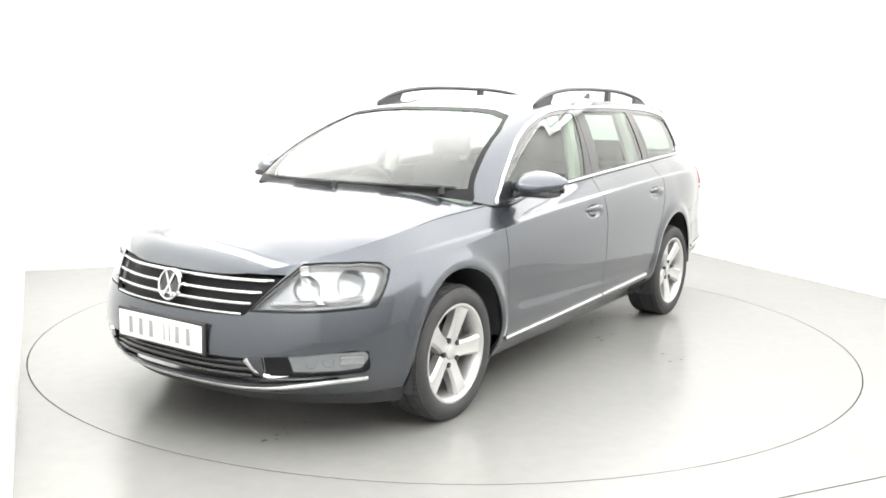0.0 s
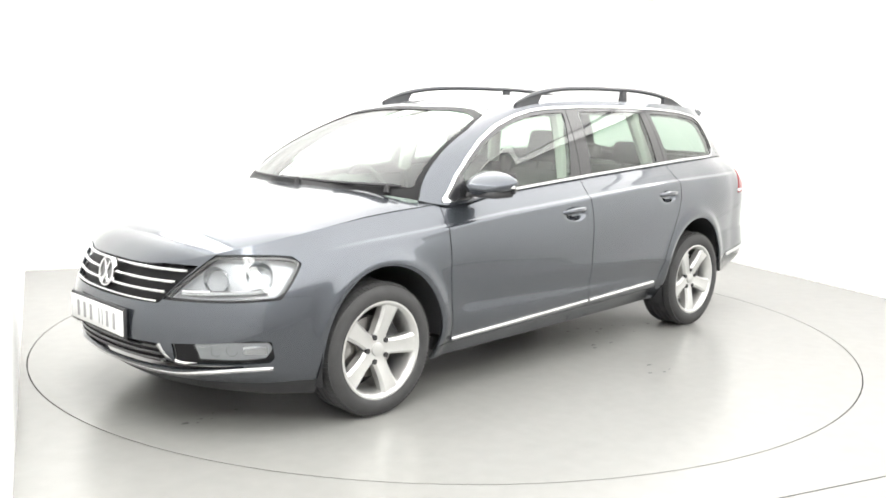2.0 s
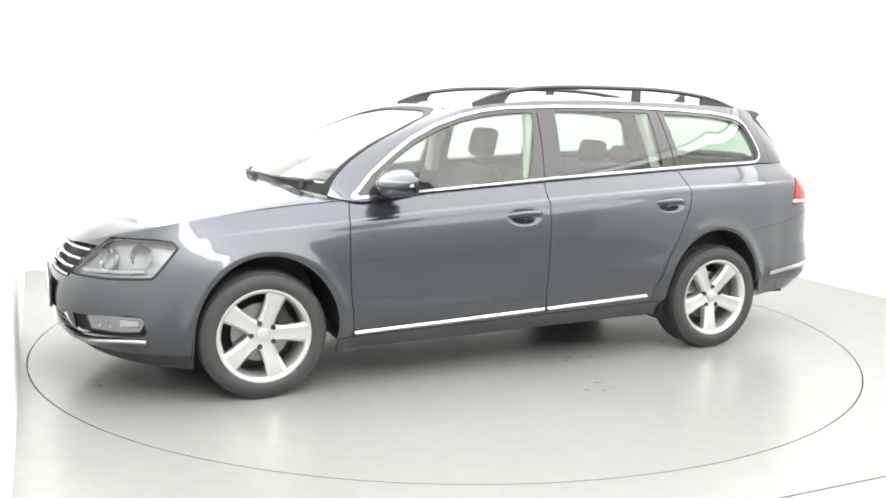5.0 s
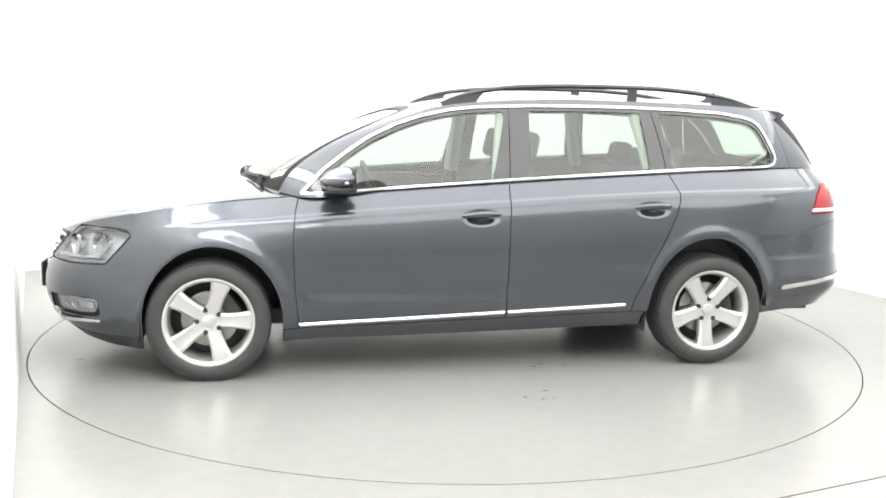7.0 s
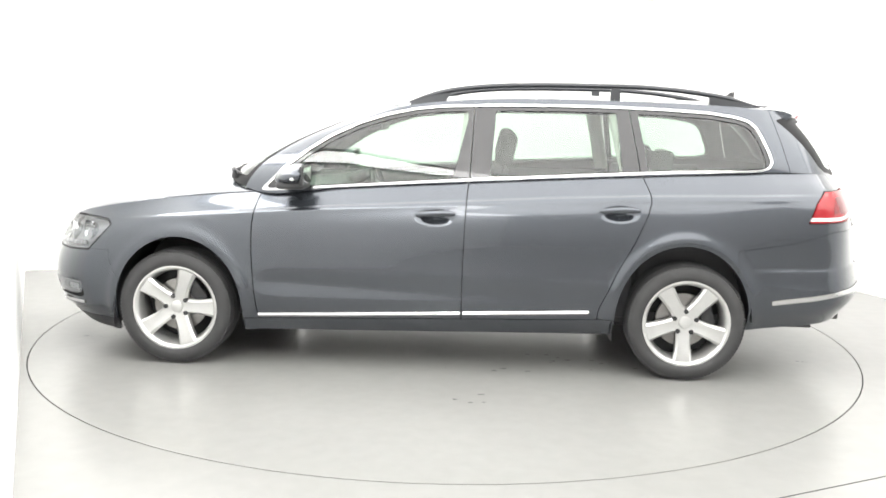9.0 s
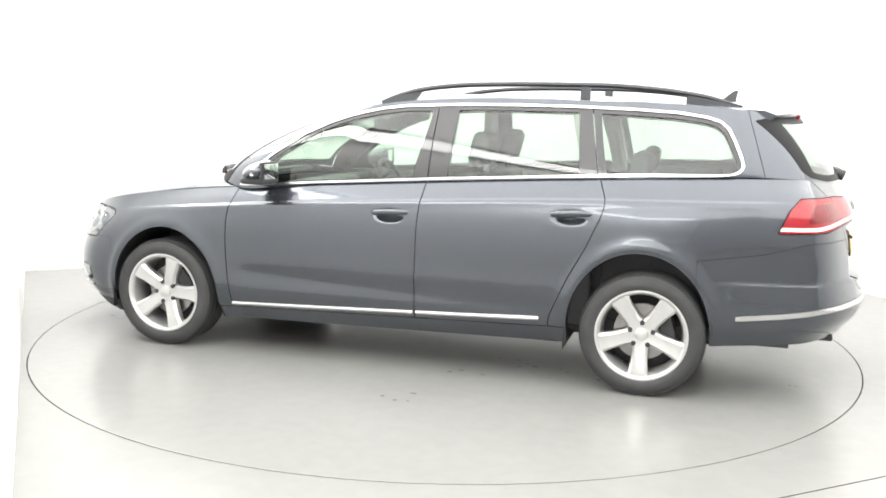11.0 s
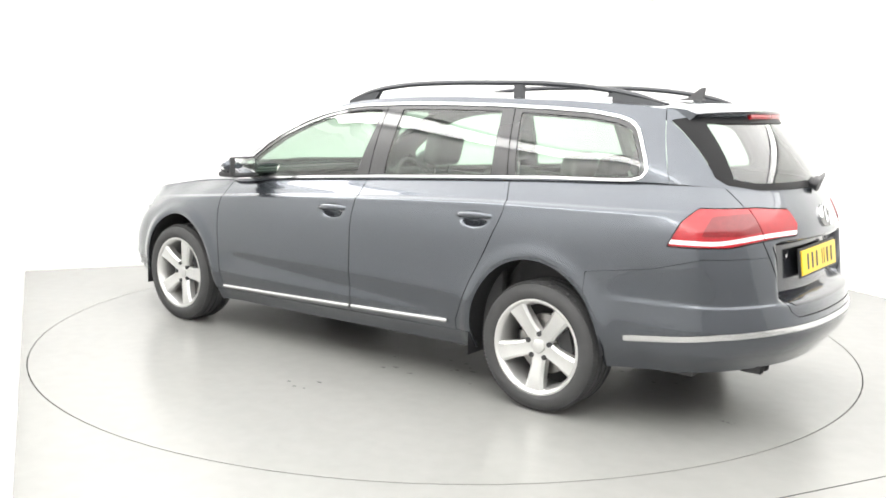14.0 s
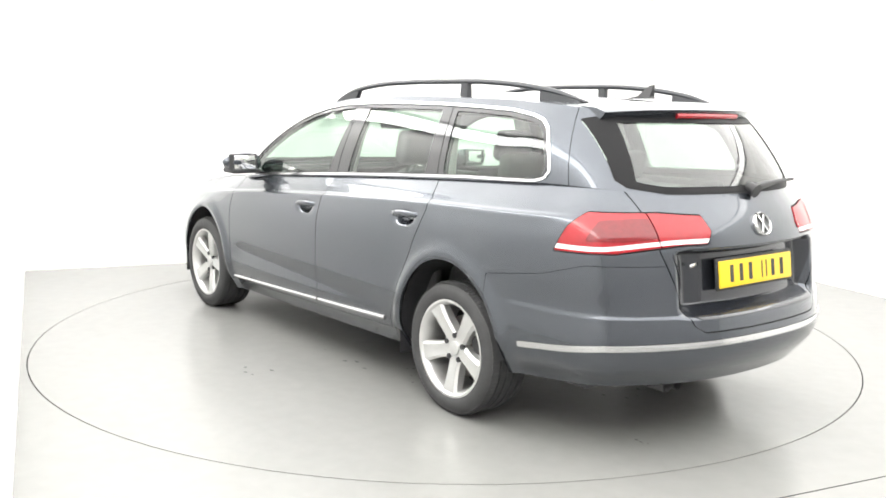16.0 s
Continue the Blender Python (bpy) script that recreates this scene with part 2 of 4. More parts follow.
def clip(mesh, f, keep=-1):
    """The part of a mesh where f < 0 (keep -1) or f > 0 (keep 1)."""
    V, F = mesh
    if not len(F):
        return mesh
    val = f(V[:, :3]) * -keep
    out, made, extra, n = [], {}, [], len(V)
    inside = val < 0
    for face in F:
        k = [inside[i] for i in face]
        if all(k):
            out.append(face)
        elif any(k):
            poly = []
            for a, b in zip(face, face[1:] + face[:1]):
                if inside[a]:
                    poly.append(a)
                if inside[a] != inside[b]:
                    key = (min(a, b), max(a, b))
                    if key not in made:
                        i, j = key
                        t = val[i] / (val[i] - val[j])
                        made[key] = n + len(extra)
                        extra.append(V[i] * (1 - t) + V[j] * t)
                    if poly[-1:] != [made[key]]:
                        poly.append(made[key])
            if len(poly) > 2:
                out.append(tuple(poly))
    V = np.concatenate([V, np.array(extra)]) if extra else V
    used = sorted({i for face in out for i in face})
    at = {o: k for k, o in enumerate(used)}
    return V[used] if used else V[:0], [tuple(at[i] for i in face) for face in out]


def split(mesh, f, gap=0.004):
    return clip(mesh, lambda p: f(p) + gap, -1), clip(mesh, lambda p: f(p) - gap, 1)


def poly_distance(poly, axes=(0, 2)):
    """Signed distance to a polygon in two of the axes, below zero inside."""
    Q = np.array(poly, float)

    def f(p):
        p2 = p[:, axes]
        best, sign = np.full(len(p2), 1e9), np.zeros(len(p2), bool)
        for a, b in zip(Q, np.roll(Q, -1, axis=0)):
            e, w = b - a, p2 - a
            t = np.clip((w @ e) / (e @ e), 0, 1)
            best = np.minimum(best, np.linalg.norm(w - t[:, None] * e, axis=1))
            c = (a[1] > p2[:, 1]) != (b[1] > p2[:, 1])
            with np.errstate(divide="ignore", invalid="ignore"):
                xx = a[0] + (p2[:, 1] - a[1]) * e[0] / e[1]
            sign ^= c & (p2[:, 0] < xx)
        return np.where(sign, -best, best)
    return f


def surface_y(mesh, x, z):
    V = mesh[0]
    d = (V[:, 0] - x) ** 2 + (V[:, 2] - z) ** 2
    k = np.argsort(d)[:4]
    w = 1 / (d[k] + 1e-7)
    return float((V[k, 1] * w).sum() / w.sum())


def joined(*meshes):
    V, F, n = [], [], 0
    for v, f in meshes:
        V.append(v)
        F += [tuple(i + n for i in face) for face in f]
        n += len(v)
    return np.concatenate(V), F


def flipped(mesh):
    V, F = mesh
    V = V.copy()
    V[:, 1] *= -1
    V[:, 4] *= -1
    return V, [face[::-1] for face in F]


def whole(mesh):
    return joined(mesh, flipped(mesh))


def panel(name, mesh, mat, parent, label="", thick=0.014, lift=0.0, at=AT):
    """A shell piece with turned-in edges as one mesh object."""
    V, F = mesh
    n = len(V)
    if not n:
        return None
    pos, nor = V[:, :3] + V[:, 3:] * lift, V[:, 3:]
    count = {}
    for face in F:
        for a, b in zip(face, face[1:] + face[:1]):
            count[(a, b)] = 1
    rim = [(a, b) for a, b in count if (b, a) not in count and not (abs(pos[a][1]) < 2e-4 and abs(pos[b][1]) < 2e-4)]
    vs, ns, faces, at_in = list(map(tuple, pos)), list(map(tuple, nor)), list(F), {}
    if thick:
        for a, b in rim:
            base = len(vs)
            d = pos[b] - pos[a]
            out = np.cross(d, (nor[a] + nor[b]))
            out /= max(np.linalg.norm(out), 1e-9)
            vs += [tuple(pos[a]), tuple(pos[b]), tuple(pos[b] - nor[b] * thick), tuple(pos[a] - nor[a] * thick)]
            ns += [tuple(out)] * 4
            faces.append((base + 1, base, base + 3, base + 2))
    me = bpy.data.meshes.new(name)
    me.from_pydata(vs, [], faces)
    me.materials.append(mat)
    me.polygons.foreach_set("use_smooth", [True] * len(me.polygons))
    me.normals_split_custom_set_from_vertices(ns)
    ob = new(name, me)
    ob.parent = parent
    ob.matrix_local = at
    if label:
        ob["label"] = label
    return ob


def both(name, mesh, mat, parent, label="", **kw):
    return panel(name, mesh, mat, parent, label, **kw), panel(name, flipped(mesh), mat, parent, label, **kw)


# guide lines of the lower body, nose to tail
FOOT = [(2.13, 0, .19), (2.09, .36, .19), (1.98, .58, .185), (1.80, .74, .17), (1.66, .80, .165), (1.36, .83, .165), (.93, .80, .19), (.45, .80, .198), (-.2, .80, .21), (-1.0, .80, .23), (-1.36, .80, .25), (-1.85, .76, .28), (-2.10, .705, .30), (-2.275, .47, .31), (-2.355, 0, .31)]
LOW = [(2.25, 0, .29), (2.20, .37, .29), (2.06, .62, .29), (1.87, .79, .295), (1.68, .85, .30), (1.36, .875, .30), (.93, .865, .30), (.45, .869, .308), (-.2, .87, .32), (-1.0, .87, .34), (-1.36, .865, .36), (-1.85, .825, .39), (-2.14, .765, .41), (-2.345, .49, .425), (-2.43, 0, .43)]
MID = [(2.275, 0, .47), (2.225, .38, .47), (2.09, .63, .47), (1.90, .80, .48), (1.68, .865, .48), (1.36, .89, .50), (.93, .888, .55), (.45, .893, .563), (-.2, .895, .58), (-1.0, .892, .60), (-1.36, .89, .60), (-1.85, .835, .60), (-2.14, .765, .60), (-2.325, .49, .62), (-2.405, 0, .62)]
EDGE = [(2.24, 0, .60), (2.19, .37, .60), (2.06, .61, .61), (1.86, .785, .62), (1.64, .84, .68), (1.36, .848, .75), (.93, .845, .845), (.45, .847, .880), (-.2, .848, .92), (-1.0, .842, .962), (-1.36, .832, .972), (-1.85, .800, .985), (-2.08, .750, .97), (-2.255, .48, .955), (-2.345, 0, .95)]
BELT = [(2.185, 0, .715), (2.13, .36, .725), (1.97, .575, .785), (1.72, .695, .842), (1.55, .71, .868), (1.30, .72, .903), (.93, .765, .938), (.45, .775, .971), (-.2, .775, 1.013), (-1.0, .767, 1.060), (-1.36, .750, 1.077), (-1.85, .692, 1.095), (-2.04, .635, 1.088), (-2.195, .43, 1.065), (-2.285, 0, 1.060)]
SILL_TOP = [(1.215, 0, .990), (1.16, .42, .986), (1.03, .70, .962)] + [(.93, .765, .938), (.45, .775, .971)] + BELT[8:]
ROOF = [(.20, 0, 1.415), (.22, .36, 1.41), (.29, .54, 1.385), (.21, .585, 1.395), (0, .595, 1.425), (-.4, .60, 1.450), (-1.1, .59, 1.447), (-1.42, .575, 1.440), (-1.76, .550, 1.418), (-1.875, .495, 1.407), (-1.975, .31, 1.402), (-2.045, 0, 1.405)]


def loft(guides, step, rows, bulge=None):
    base = np.array(mirrored_ends(guides[len(guides) // 2]))
    knots = np.concatenate([[0], np.cumsum(np.linalg.norm(np.diff(base, axis=0), axis=1))])
    a, b = knots[1], knots[-2]
    t = np.linspace(a, b, int((b - a) / step) + 1)
    curves = []
    for g in guides:
        f, own = hermite(mirrored_ends(g))
        curves.append(lambda q, f=f, own=own: f(np.interp(q, knots, own)))
    lines = np.stack([c(t) for c in curves], 1)          # (t, level, 3)
    lines[0, :, 1] = lines[-1, :, 1] = 0
    P = np.empty((len(t), rows, 3))
    for i in range(len(t)):
        f, k = hermite(lines[i])
        P[i] = f(np.linspace(0, k[-1], rows))
    P[0, :, 1] = P[-1, :, 1] = 0
    return t, P


def smooth_step(x, a, b):
    u = np.clip((x - a) / (b - a), 0, 1)
    return u * u * (3 - 2 * u)


ARCH_F, ARCH_R = (1.335, .315, .345, .380), (-1.330, .325, .348, .395)


def arch_value(p, arch, axes=(0, 2)):
    cx, cz, rx, rz = arch
    dx, dz = (p[:, axes[0]] - cx) / rx, (p[:, axes[1]] - cz) / rz
    dz = np.where(dz < 0, 0, dz)
    return np.sqrt(dx * dx + dz * dz) - 1


crease_z = interp([-2.1, -1.9, -1.08, -.64, -.2, .52, .93, 1.4, 1.9], [.985, .984, .965, .945, .919, .875, .841, .80, .75])


def lower_shell():
    t, P = loft([FOOT, LOW, MID, EDGE, BELT], 0.0135, 140)
    shape = P.shape
    q = P.reshape(-1, 3).copy()
    # flared wheel arches
    for arch in (ARCH_F, ARCH_R):
        d = arch_value(q, arch)
        side = smooth_step(q[:, 1], .55, .75)
        q[:, 1] += side * .014 * np.exp(-((d - .06) / .10) ** 2)
    # crease below the waist, a soft hollow along the doors
    z = crease_z(q[:, 0])
    along = smooth_step(q[:, 0], -2.1, -1.8) * (1 - smooth_step(q[:, 0], 1.2, 1.75)) * smooth_step(q[:, 1], .5, .7)
    q[:, 1] -= along * .010 * smooth_step(q[:, 2] - z, -.004, .007)
    q[:, 1] += along * .004 * np.exp(-((q[:, 2] - z + .012) / .02) ** 2)
    doors = smooth_step(q[:, 0], -1.2, -.7) * (1 - smooth_step(q[:, 0], .75, 1.0))
    q[:, 1] -= doors * .013 * np.exp(-((q[:, 2] - .44 - .03 * q[:, 0]) / .055) ** 2) * (q[:, 1] > .5)
    # hand cups behind the handles
    for hx, hz in ((-.035, .843), (-.985, .884)):
        r = ((q[:, 0] - hx) / .075) ** 2 + ((q[:, 2] - hz + .012) / .030) ** 2
        q[:, 1] -= .022 * np.exp(-r ** 2) * (q[:, 1] > .5)
    # ledge round the rear bumper
    back = smooth_step(-q[:, 0], 1.66, 1.80) * smooth_step(.602 - q[:, 2], -.004, .012) * (1 - smooth_step(.40 - q[:, 2], 0, .1))
    q[:, 0] *= 1 + .0025 * back
    q[:, 1] *= 1 + .0060 * back
    # number plate recess in the tailgate
    rec = smooth_step(-q[:, 0], 2.1, 2.2) * (1 - smooth_step(np.abs(q[:, 1]), .40, .50)) * smooth_step(q[:, 2], .585, .635) * (1 - smooth_step(q[:, 2], .835, .865))
    q[:, 0] += .080 * rec
    return t, grid_mesh(q.reshape(shape))


def upper_shell():
    t, P = loft([SILL_TOP, ROOF], 0.0135, 44)
    # refine by a bulge: screens and sides are curved glass
    v = np.linspace(0, 1, P.shape[1])[None, :]
    front = smooth_step(P[:, 0, 0], .30, .95)
    rear = smooth_step(-P[:, 0, 0], 1.85, 2.1)
    bx = .122 * front - .025 * rear
    by = .022 * (1 - front) * (1 - rear) + .022 * front * smooth_step(P[:, 0, 1], .3, .7)
    P[:, :, 0] += bx[:, None] * 4 * v * (1 - v)
    P[:, :, 1] += by[:, None] * 4 * v * (1 - v)
    P[0, :, 1] = P[-1, :, 1] = 0
    return grid_mesh(P)


def cap(edge, centre_x, centre_z, power, n_across=46):
    """A lid over a half outline: from the outline's points to the middle line."""
    E = np.array(edge)
    u = (E[:, 0] - E[0, 0]) / (E[-1, 0] - E[0, 0])
    cx = centre_x[0] + (centre_x[1] - centre_x[0]) * u
    w = np.linspace(1, 0, n_across)
    k = 1 - w[None, :] ** power
    X = E[:, 0:1] + (cx - E[:, 0])[:, None] * k
    Y = E[:, 1:2] * w[None, :]
    Z = E[:, 2:3] + (centre_z(X) - E[:, 2:3]) * k
    return np.stack([X, Y, Z], 2)


def line_points(guide, k0, k1, n):
    f, T = hermite(mirrored_ends(guide))
    return f(np.linspace(T[k0 + 1], T[k1 + 1], n))


def build_car():
    car = tagged(new("estate_car"), "dark grey metallic estate car with dark roof rails", "car")
    t, low = lower_shell()
    up = upper_shell()
    # wheel arches
    for arch in (ARCH_F, ARCH_R):
        low = clip(low, lambda p, a=arch: np.where(p[:, 1] > .3, arch_value(p, a), 1.0), 1)
    whole_low = low
    # --- front ---
    head_poly = [(2.4, .584), (2.02, .592), (1.852, .604), (1.735, .735), (1.755, .757), (1.83, .764), (1.95, .765), (2.4, .735)]
    front = lambda p: np.where((p[:, 0] > 1.5) & (p[:, 1] > .30), np.maximum(poly_distance(head_poly)(p), .425 + (p[:, 2] - .587) * .72 - p[:, 1]), 1.0)
    head, low = split(low, lambda p: front(p) - .004, .0035)
    grille_f = lambda p: np.where(p[:, 0] > 2.0, poly_distance([(-.6, .553), (.400, .566), (.505, .722), (-.6, .722)], (1, 2))(p), 1.0)
    grille, low = split(low, grille_f, .002)
    bumper_f = lambda p: np.maximum(1.60 + .12 * smooth_step(p[:, 2], .35, .58) - p[:, 0], p[:, 2] - .607)
    bumper, low = split(low, bumper_f, .0005)
    intake_f = lambda p: np.where(p[:, 0] > 1.8, poly_distance([(-1, .282), (.46, .284), (.72, .314), (.72, .320), (.50, .312), (.445, .33), (.415, .398), (-1, .388)], (1, 2))(p), 1.0)
    intake, bumper = split(bumper, intake_f, .001)
    fog_poly = [(2.165, .312), (2.12, .322), (1.90, .335), (1.885, .352), (1.90, .425), (1.955, .432), (2.182, .405)]
    fog_f = lambda p: np.where((p[:, 0] > 1.7) & (p[:, 1] > .44), poly_distance(fog_poly)(p), 1.0)
    fog, bumper = split(bumper, fog_f, .001)
    skirt, bumper = split(bumper, lambda p: np.maximum(p[:, 2] - .235, 0 * p[:, 0] - 1), .0005)
    bumper_ob = panel("front_bumper", whole(bumper), PAINT, car, "dark grey painted front bumper")
    panel("front_spoiler", whole(skirt), BLACK, bumper_ob, "black plastic lower spoiler", at=pose(0, 0, 0))
    panel("air_intake", whole(intake), FRIT, bumper_ob, "black slatted lower air intake", lift=-.03, thick=0, at=pose(0, 0, 0))
    for side in (fog, flipped(fog)):
        panel("fog_recess", side, FRIT, bumper_ob, "black fog lamp recess", lift=-.012, thick=0, at=pose(0, 0, 0))
    # dark inner skin below the panels
    skin = (whole_low[0].copy(), whole_low[1])
    skin[0][:, :3] -= skin[0][:, 3:] * .017
    skin[0][:, 1] = np.maximum(skin[0][:, 1], 0)
    for fn in (front, grille_f, intake_f, fog_f):
        skin = clip(skin, fn, 1)
    panel("inner_body", whole(skin), BLACK, car, "black inner body behind the panels", thick=0)
    # slats of the intake and grille follow the nose
    nose = lambda z0, y1, n=40: [(x, y, z) for x, y, z in nose_curve(z0, y1, n)]

    def nose_curve(z0, y1, n):
        lv = [np.array(line_points(g, 0, 5, 160)) for g in (FOOT, LOW, MID, EDGE, BELT)]
        ys = np.linspace(-y1, y1, n)
        pts = []
        for y in ys:
            col = [(np.interp(abs(y), g[:, 1], g[:, 0]), np.interp(abs(y), g[:, 1], g[:, 2])) for g in lv]
            z = z0(abs(y)) if callable(z0) else z0
            pts.append((np.interp(z, [c[1] for c in col], [c[0] for c in col]), y, z))
        return pts
    bm = bmesh.new()
    tube(bm, nose(lambda y: .262 + .046 * float(smooth_step(y, .40, .80)), .785, 90), .0115, 8)
    part("chrome_lip", bm, CHROME, bumper_ob, "thin chrome strip along the bumper", at=pose(0, 0, 0))
    for z0 in (.318, .345, .372):
        bm = bmesh.new()
        tube(bm, [(x - .014, y, z) for x, y, z in nose(z0, .42)], .0075, 6)
        part("slat", bm, GLOSS, bumper_ob, at=pose(0, 0, 0))
    for sgn in (1, -1):
        # chrome hook beside the fog lamp
        hook = [(2.205, .418, .396), (2.185, .44, .355), (2.155, .475, .325), (2.10, .56, .318), (2.02, .67, .322), (1.95, .728, .327)]
        f, T = hermite(hook)
        bm = bmesh.new()
        tube(bm, [(x + .003, sgn * (y + .002), z) for x, y, z in f(np.linspace(0, T[-1], 30))], [.011 - .007 * i / 29 for i in range(30)], 6)
        part("fog_trim", bm, CHROME, bumper_ob, "chrome hook-shaped trim by the fog lamp", at=pose(0, 0, 0))
        lamp_poly = [(2.11, .345), (1.99, .346), (1.915, .355), (1.892, .40), (1.91, .424), (2.02, .423), (2.13, .412)]
        lm = clip(fog, poly_distance(lamp_poly), -1)
        lm = lm if sgn == 1 else flipped(lm)
        fl = panel("fog_lamp", lm, LAMPGREY, bumper_ob, "clear fog and indicator lamp", lift=-.007, thick=0, at=pose(0, 0, 0))
        cover = panel("lens", lm, CLEAR, fl, "clear lamp cover", lift=.003, thick=.006, at=pose(0, 0, 0))
        cover.visible_shadow = False
        for fx, fz, fr in ((2.075, .380, .021), (2.030, .384, .024)):
            k = np.argmin((lm[0][:, 0] - fx) ** 2 + (lm[0][:, 2] - fz) ** 2)
            q, nn = Vector(lm[0][k, :3]), Vector(lm[0][k, 3:])
            bm = bmesh.new()
            lathe(bm, [(fr, 0), (fr * .8, -.010), (fr * .4, -.016), (.0001, -.006)], 20)
            part("bulb_cup", bm, REFLECTOR, fl, at=Matrix.Translation(q - nn * .004) @ nn.to_track_quat("Y", "Z").to_matrix().to_4x4())
        k = np.argmin((lm[0][:, 0] - 1.955) ** 2 + (lm[0][:, 2] - .388) ** 2)
        q, nn = Vector(lm[0][k, :3]), Vector(lm[0][k, 3:])
        bm = bmesh.new()
        box(bm, pose(0, 0, 0), .10, .014, .040, .006)
        part("indicator", bm, REFLECTOR, fl, at=Matrix.Translation(q - nn * .006) @ nn.to_track_quat("Y", "Z").to_matrix().to_4x4())

    grille_ob = panel("grille", whole(grille), FRIT, car, "black radiator grille with chrome bars", lift=-.028, thick=0)
    for z0, y1 in ((.570, .392), (.612, .420), (.654, .448), (.700, .478)):
        bm = bmesh.new()
        tube(bm, [(x - .006, y, z) for x, y, z in nose(z0, y1 - .008, 60)], .0100, 8, .8)
        part("chrome_bar", bm, CHROME, grille_ob, at=pose(0, 0, 0))
    badge(car, (2.226, 0, .648), 0.068, 1, 12)

    # headlights
    for sgn in (1, -1):
        hm = head if sgn == 1 else flipped(head)
        hl = panel("headlight", hm, LAMPGREY, car, "clear twin headlight unit", lift=-.038, thick=0)
        rim_in = clip(head, lambda p: front(p) + .005, 1)
        rim_in = rim_in if sgn == 1 else flipped(rim_in)
        panel("bezel", rim_in, GLOSS, hl, "black lamp edge", lift=-.004, thick=.012, at=pose(0, 0, 0))
        cover = panel("lens", hm, CLEAR, hl, "clear lamp cover", lift=-.001, thick=.01, at=pose(0, 0, 0))
        cover.visible_shadow = False
        for hx, hy, hz, hr, yaw in ((2.040, .592, .672, .056, 30), (1.900, .708, .690, .058, 44)):
            bm = bmesh.new()
            prof = [(hr, .0), (hr * .93, -.012), (hr * .75, -.04), (hr * .4, -.06), (hr * .22, -.062), (.0001, -.03)]
            lathe(bm, prof, 28)
            ob = part("reflector", bm, REFLECTOR, hl, "round chrome reflector", at=pose(hx - .01, sgn * (hy - .004), hz) @ pose(0, 0, 0, 0, 0, -90 + sgn * yaw))
            bm = bmesh.new()
            lathe(bm, [(hr * 1.1, -.012), (hr * 1.1, .003), (hr, .004), (hr * .97, -.01)], 28)
            part("ring", bm, LAMPGREY, hl, at=ob.matrix_local.copy())
        bm = bmesh.new()
        tube(bm, [(2.125, sgn * .485, .612), (2.055, sgn * .585, .615), (1.965, sgn * .68, .620), (1.875, sgn * .75, .630)], .009, 8, 1.3)
        part("indicator_bar", bm, REFLECTOR, hl, at=pose(0, 0, 0))

    # --- sides ---
    tail_poly = [(-1.955, .845), (-2.18, .848), (-2.30, .878), (-2.6, .90), (-2.6, .975), (-2.31, .988), (-2.21, 1.004), (-2.05, 1.005), (-2.0, .95)]
    tail_end = lambda p: np.interp(p[:, 2], [.86, .93, 1.0], [.345, .305, .335])
    tail_f = lambda p: np.where((p[:, 0] < -1.9), np.maximum(poly_distance(tail_poly)(p), tail_end(p) - p[:, 1]), 1.0)
    tail, low = split(low, tail_f, .003)
    gate_f = lambda p: np.maximum(np.maximum(p[:, 0] + 2.0, p[:, 1] - np.interp(p[:, 2], [.50, .56, .65, .85, 1.1, 1.2], [.33, .43, .47, .545, .585, .60])), .535 - p[:, 2])
    gate, low = split(low, gate_f, .0025)
    rb_f = lambda p: np.maximum(p[:, 0] + 1.60, p[:, 2] - np.interp(p[:, 0], [-2.3, -2.1, -1.9, -1.6], [.80, .80, .742, .700]))
    rbump, low = split(low, rb_f, .0010)
    seam_a = lambda p: np.interp(p[:, 2], [.2, .294, .475, .625, .773, .862, .93, .96], [.90, .909, .928, .935, .933, .923, .905, .895]) - p[:, 0]
    seam_b = lambda p: np.interp(p[:, 2], [.2, .314, .496, .795, .971, 1.03], [-.18, -.18, -.181, -.188, -.198, -.206]) - p[:, 0]
    seam_c = lambda p: np.interp(p[:, 2], [.2, .37, .45, .572, .723, .872, .93, .975, 1.076], [-.885, -.895, -.93, -.983, -1.064, -1.129, -1.146, -1.144, -1.103]) - p[:, 0]
    sill_f = lambda p: np.maximum(p[:, 2] - (.262 + .028 * (.95 - p[:, 0])), np.maximum(p[:, 0] - .985, -.985 - p[:, 0]))
    sill, low = split(low, sill_f, .002)
    both("sill", sill, PAINT, car, "dark grey painted sill")
    fender, doors = split(low, seam_a, .0026)
    fdoor, rest = split(doors, seam_b, .0026)
    rdoor, quarter = split(rest, seam_c, .0026)
    both("front_fender", fender, PAINT, car)
    fd, rd = both("front_door", fdoor, PAINT, car, "dark grey painted front door"), both("rear_door", rdoor, PAINT, car, "dark grey painted rear door")
    both("rear_quarter", quarter, PAINT, car)
    for piece, obs, xa, xb in ((fdoor, fd, .905, -.172), (rdoor, rd, -.19, -.845)):
        for sgn, ob in zip((1, -1), obs):
            bm = bmesh.new()
            xs = np.linspace(xa, xb, 30)
            zs = .283 + .040 * (.95 - xs)
            tube(bm, [(x, sgn * (surface_y(piece, x, z) + .001), z) for x, z in zip(xs, zs)], .0125, 8, 1.0)
            part("chrome_strip", bm, CHROME, ob, "thin chrome strip along the door foot", at=pose(0, 0, 0))
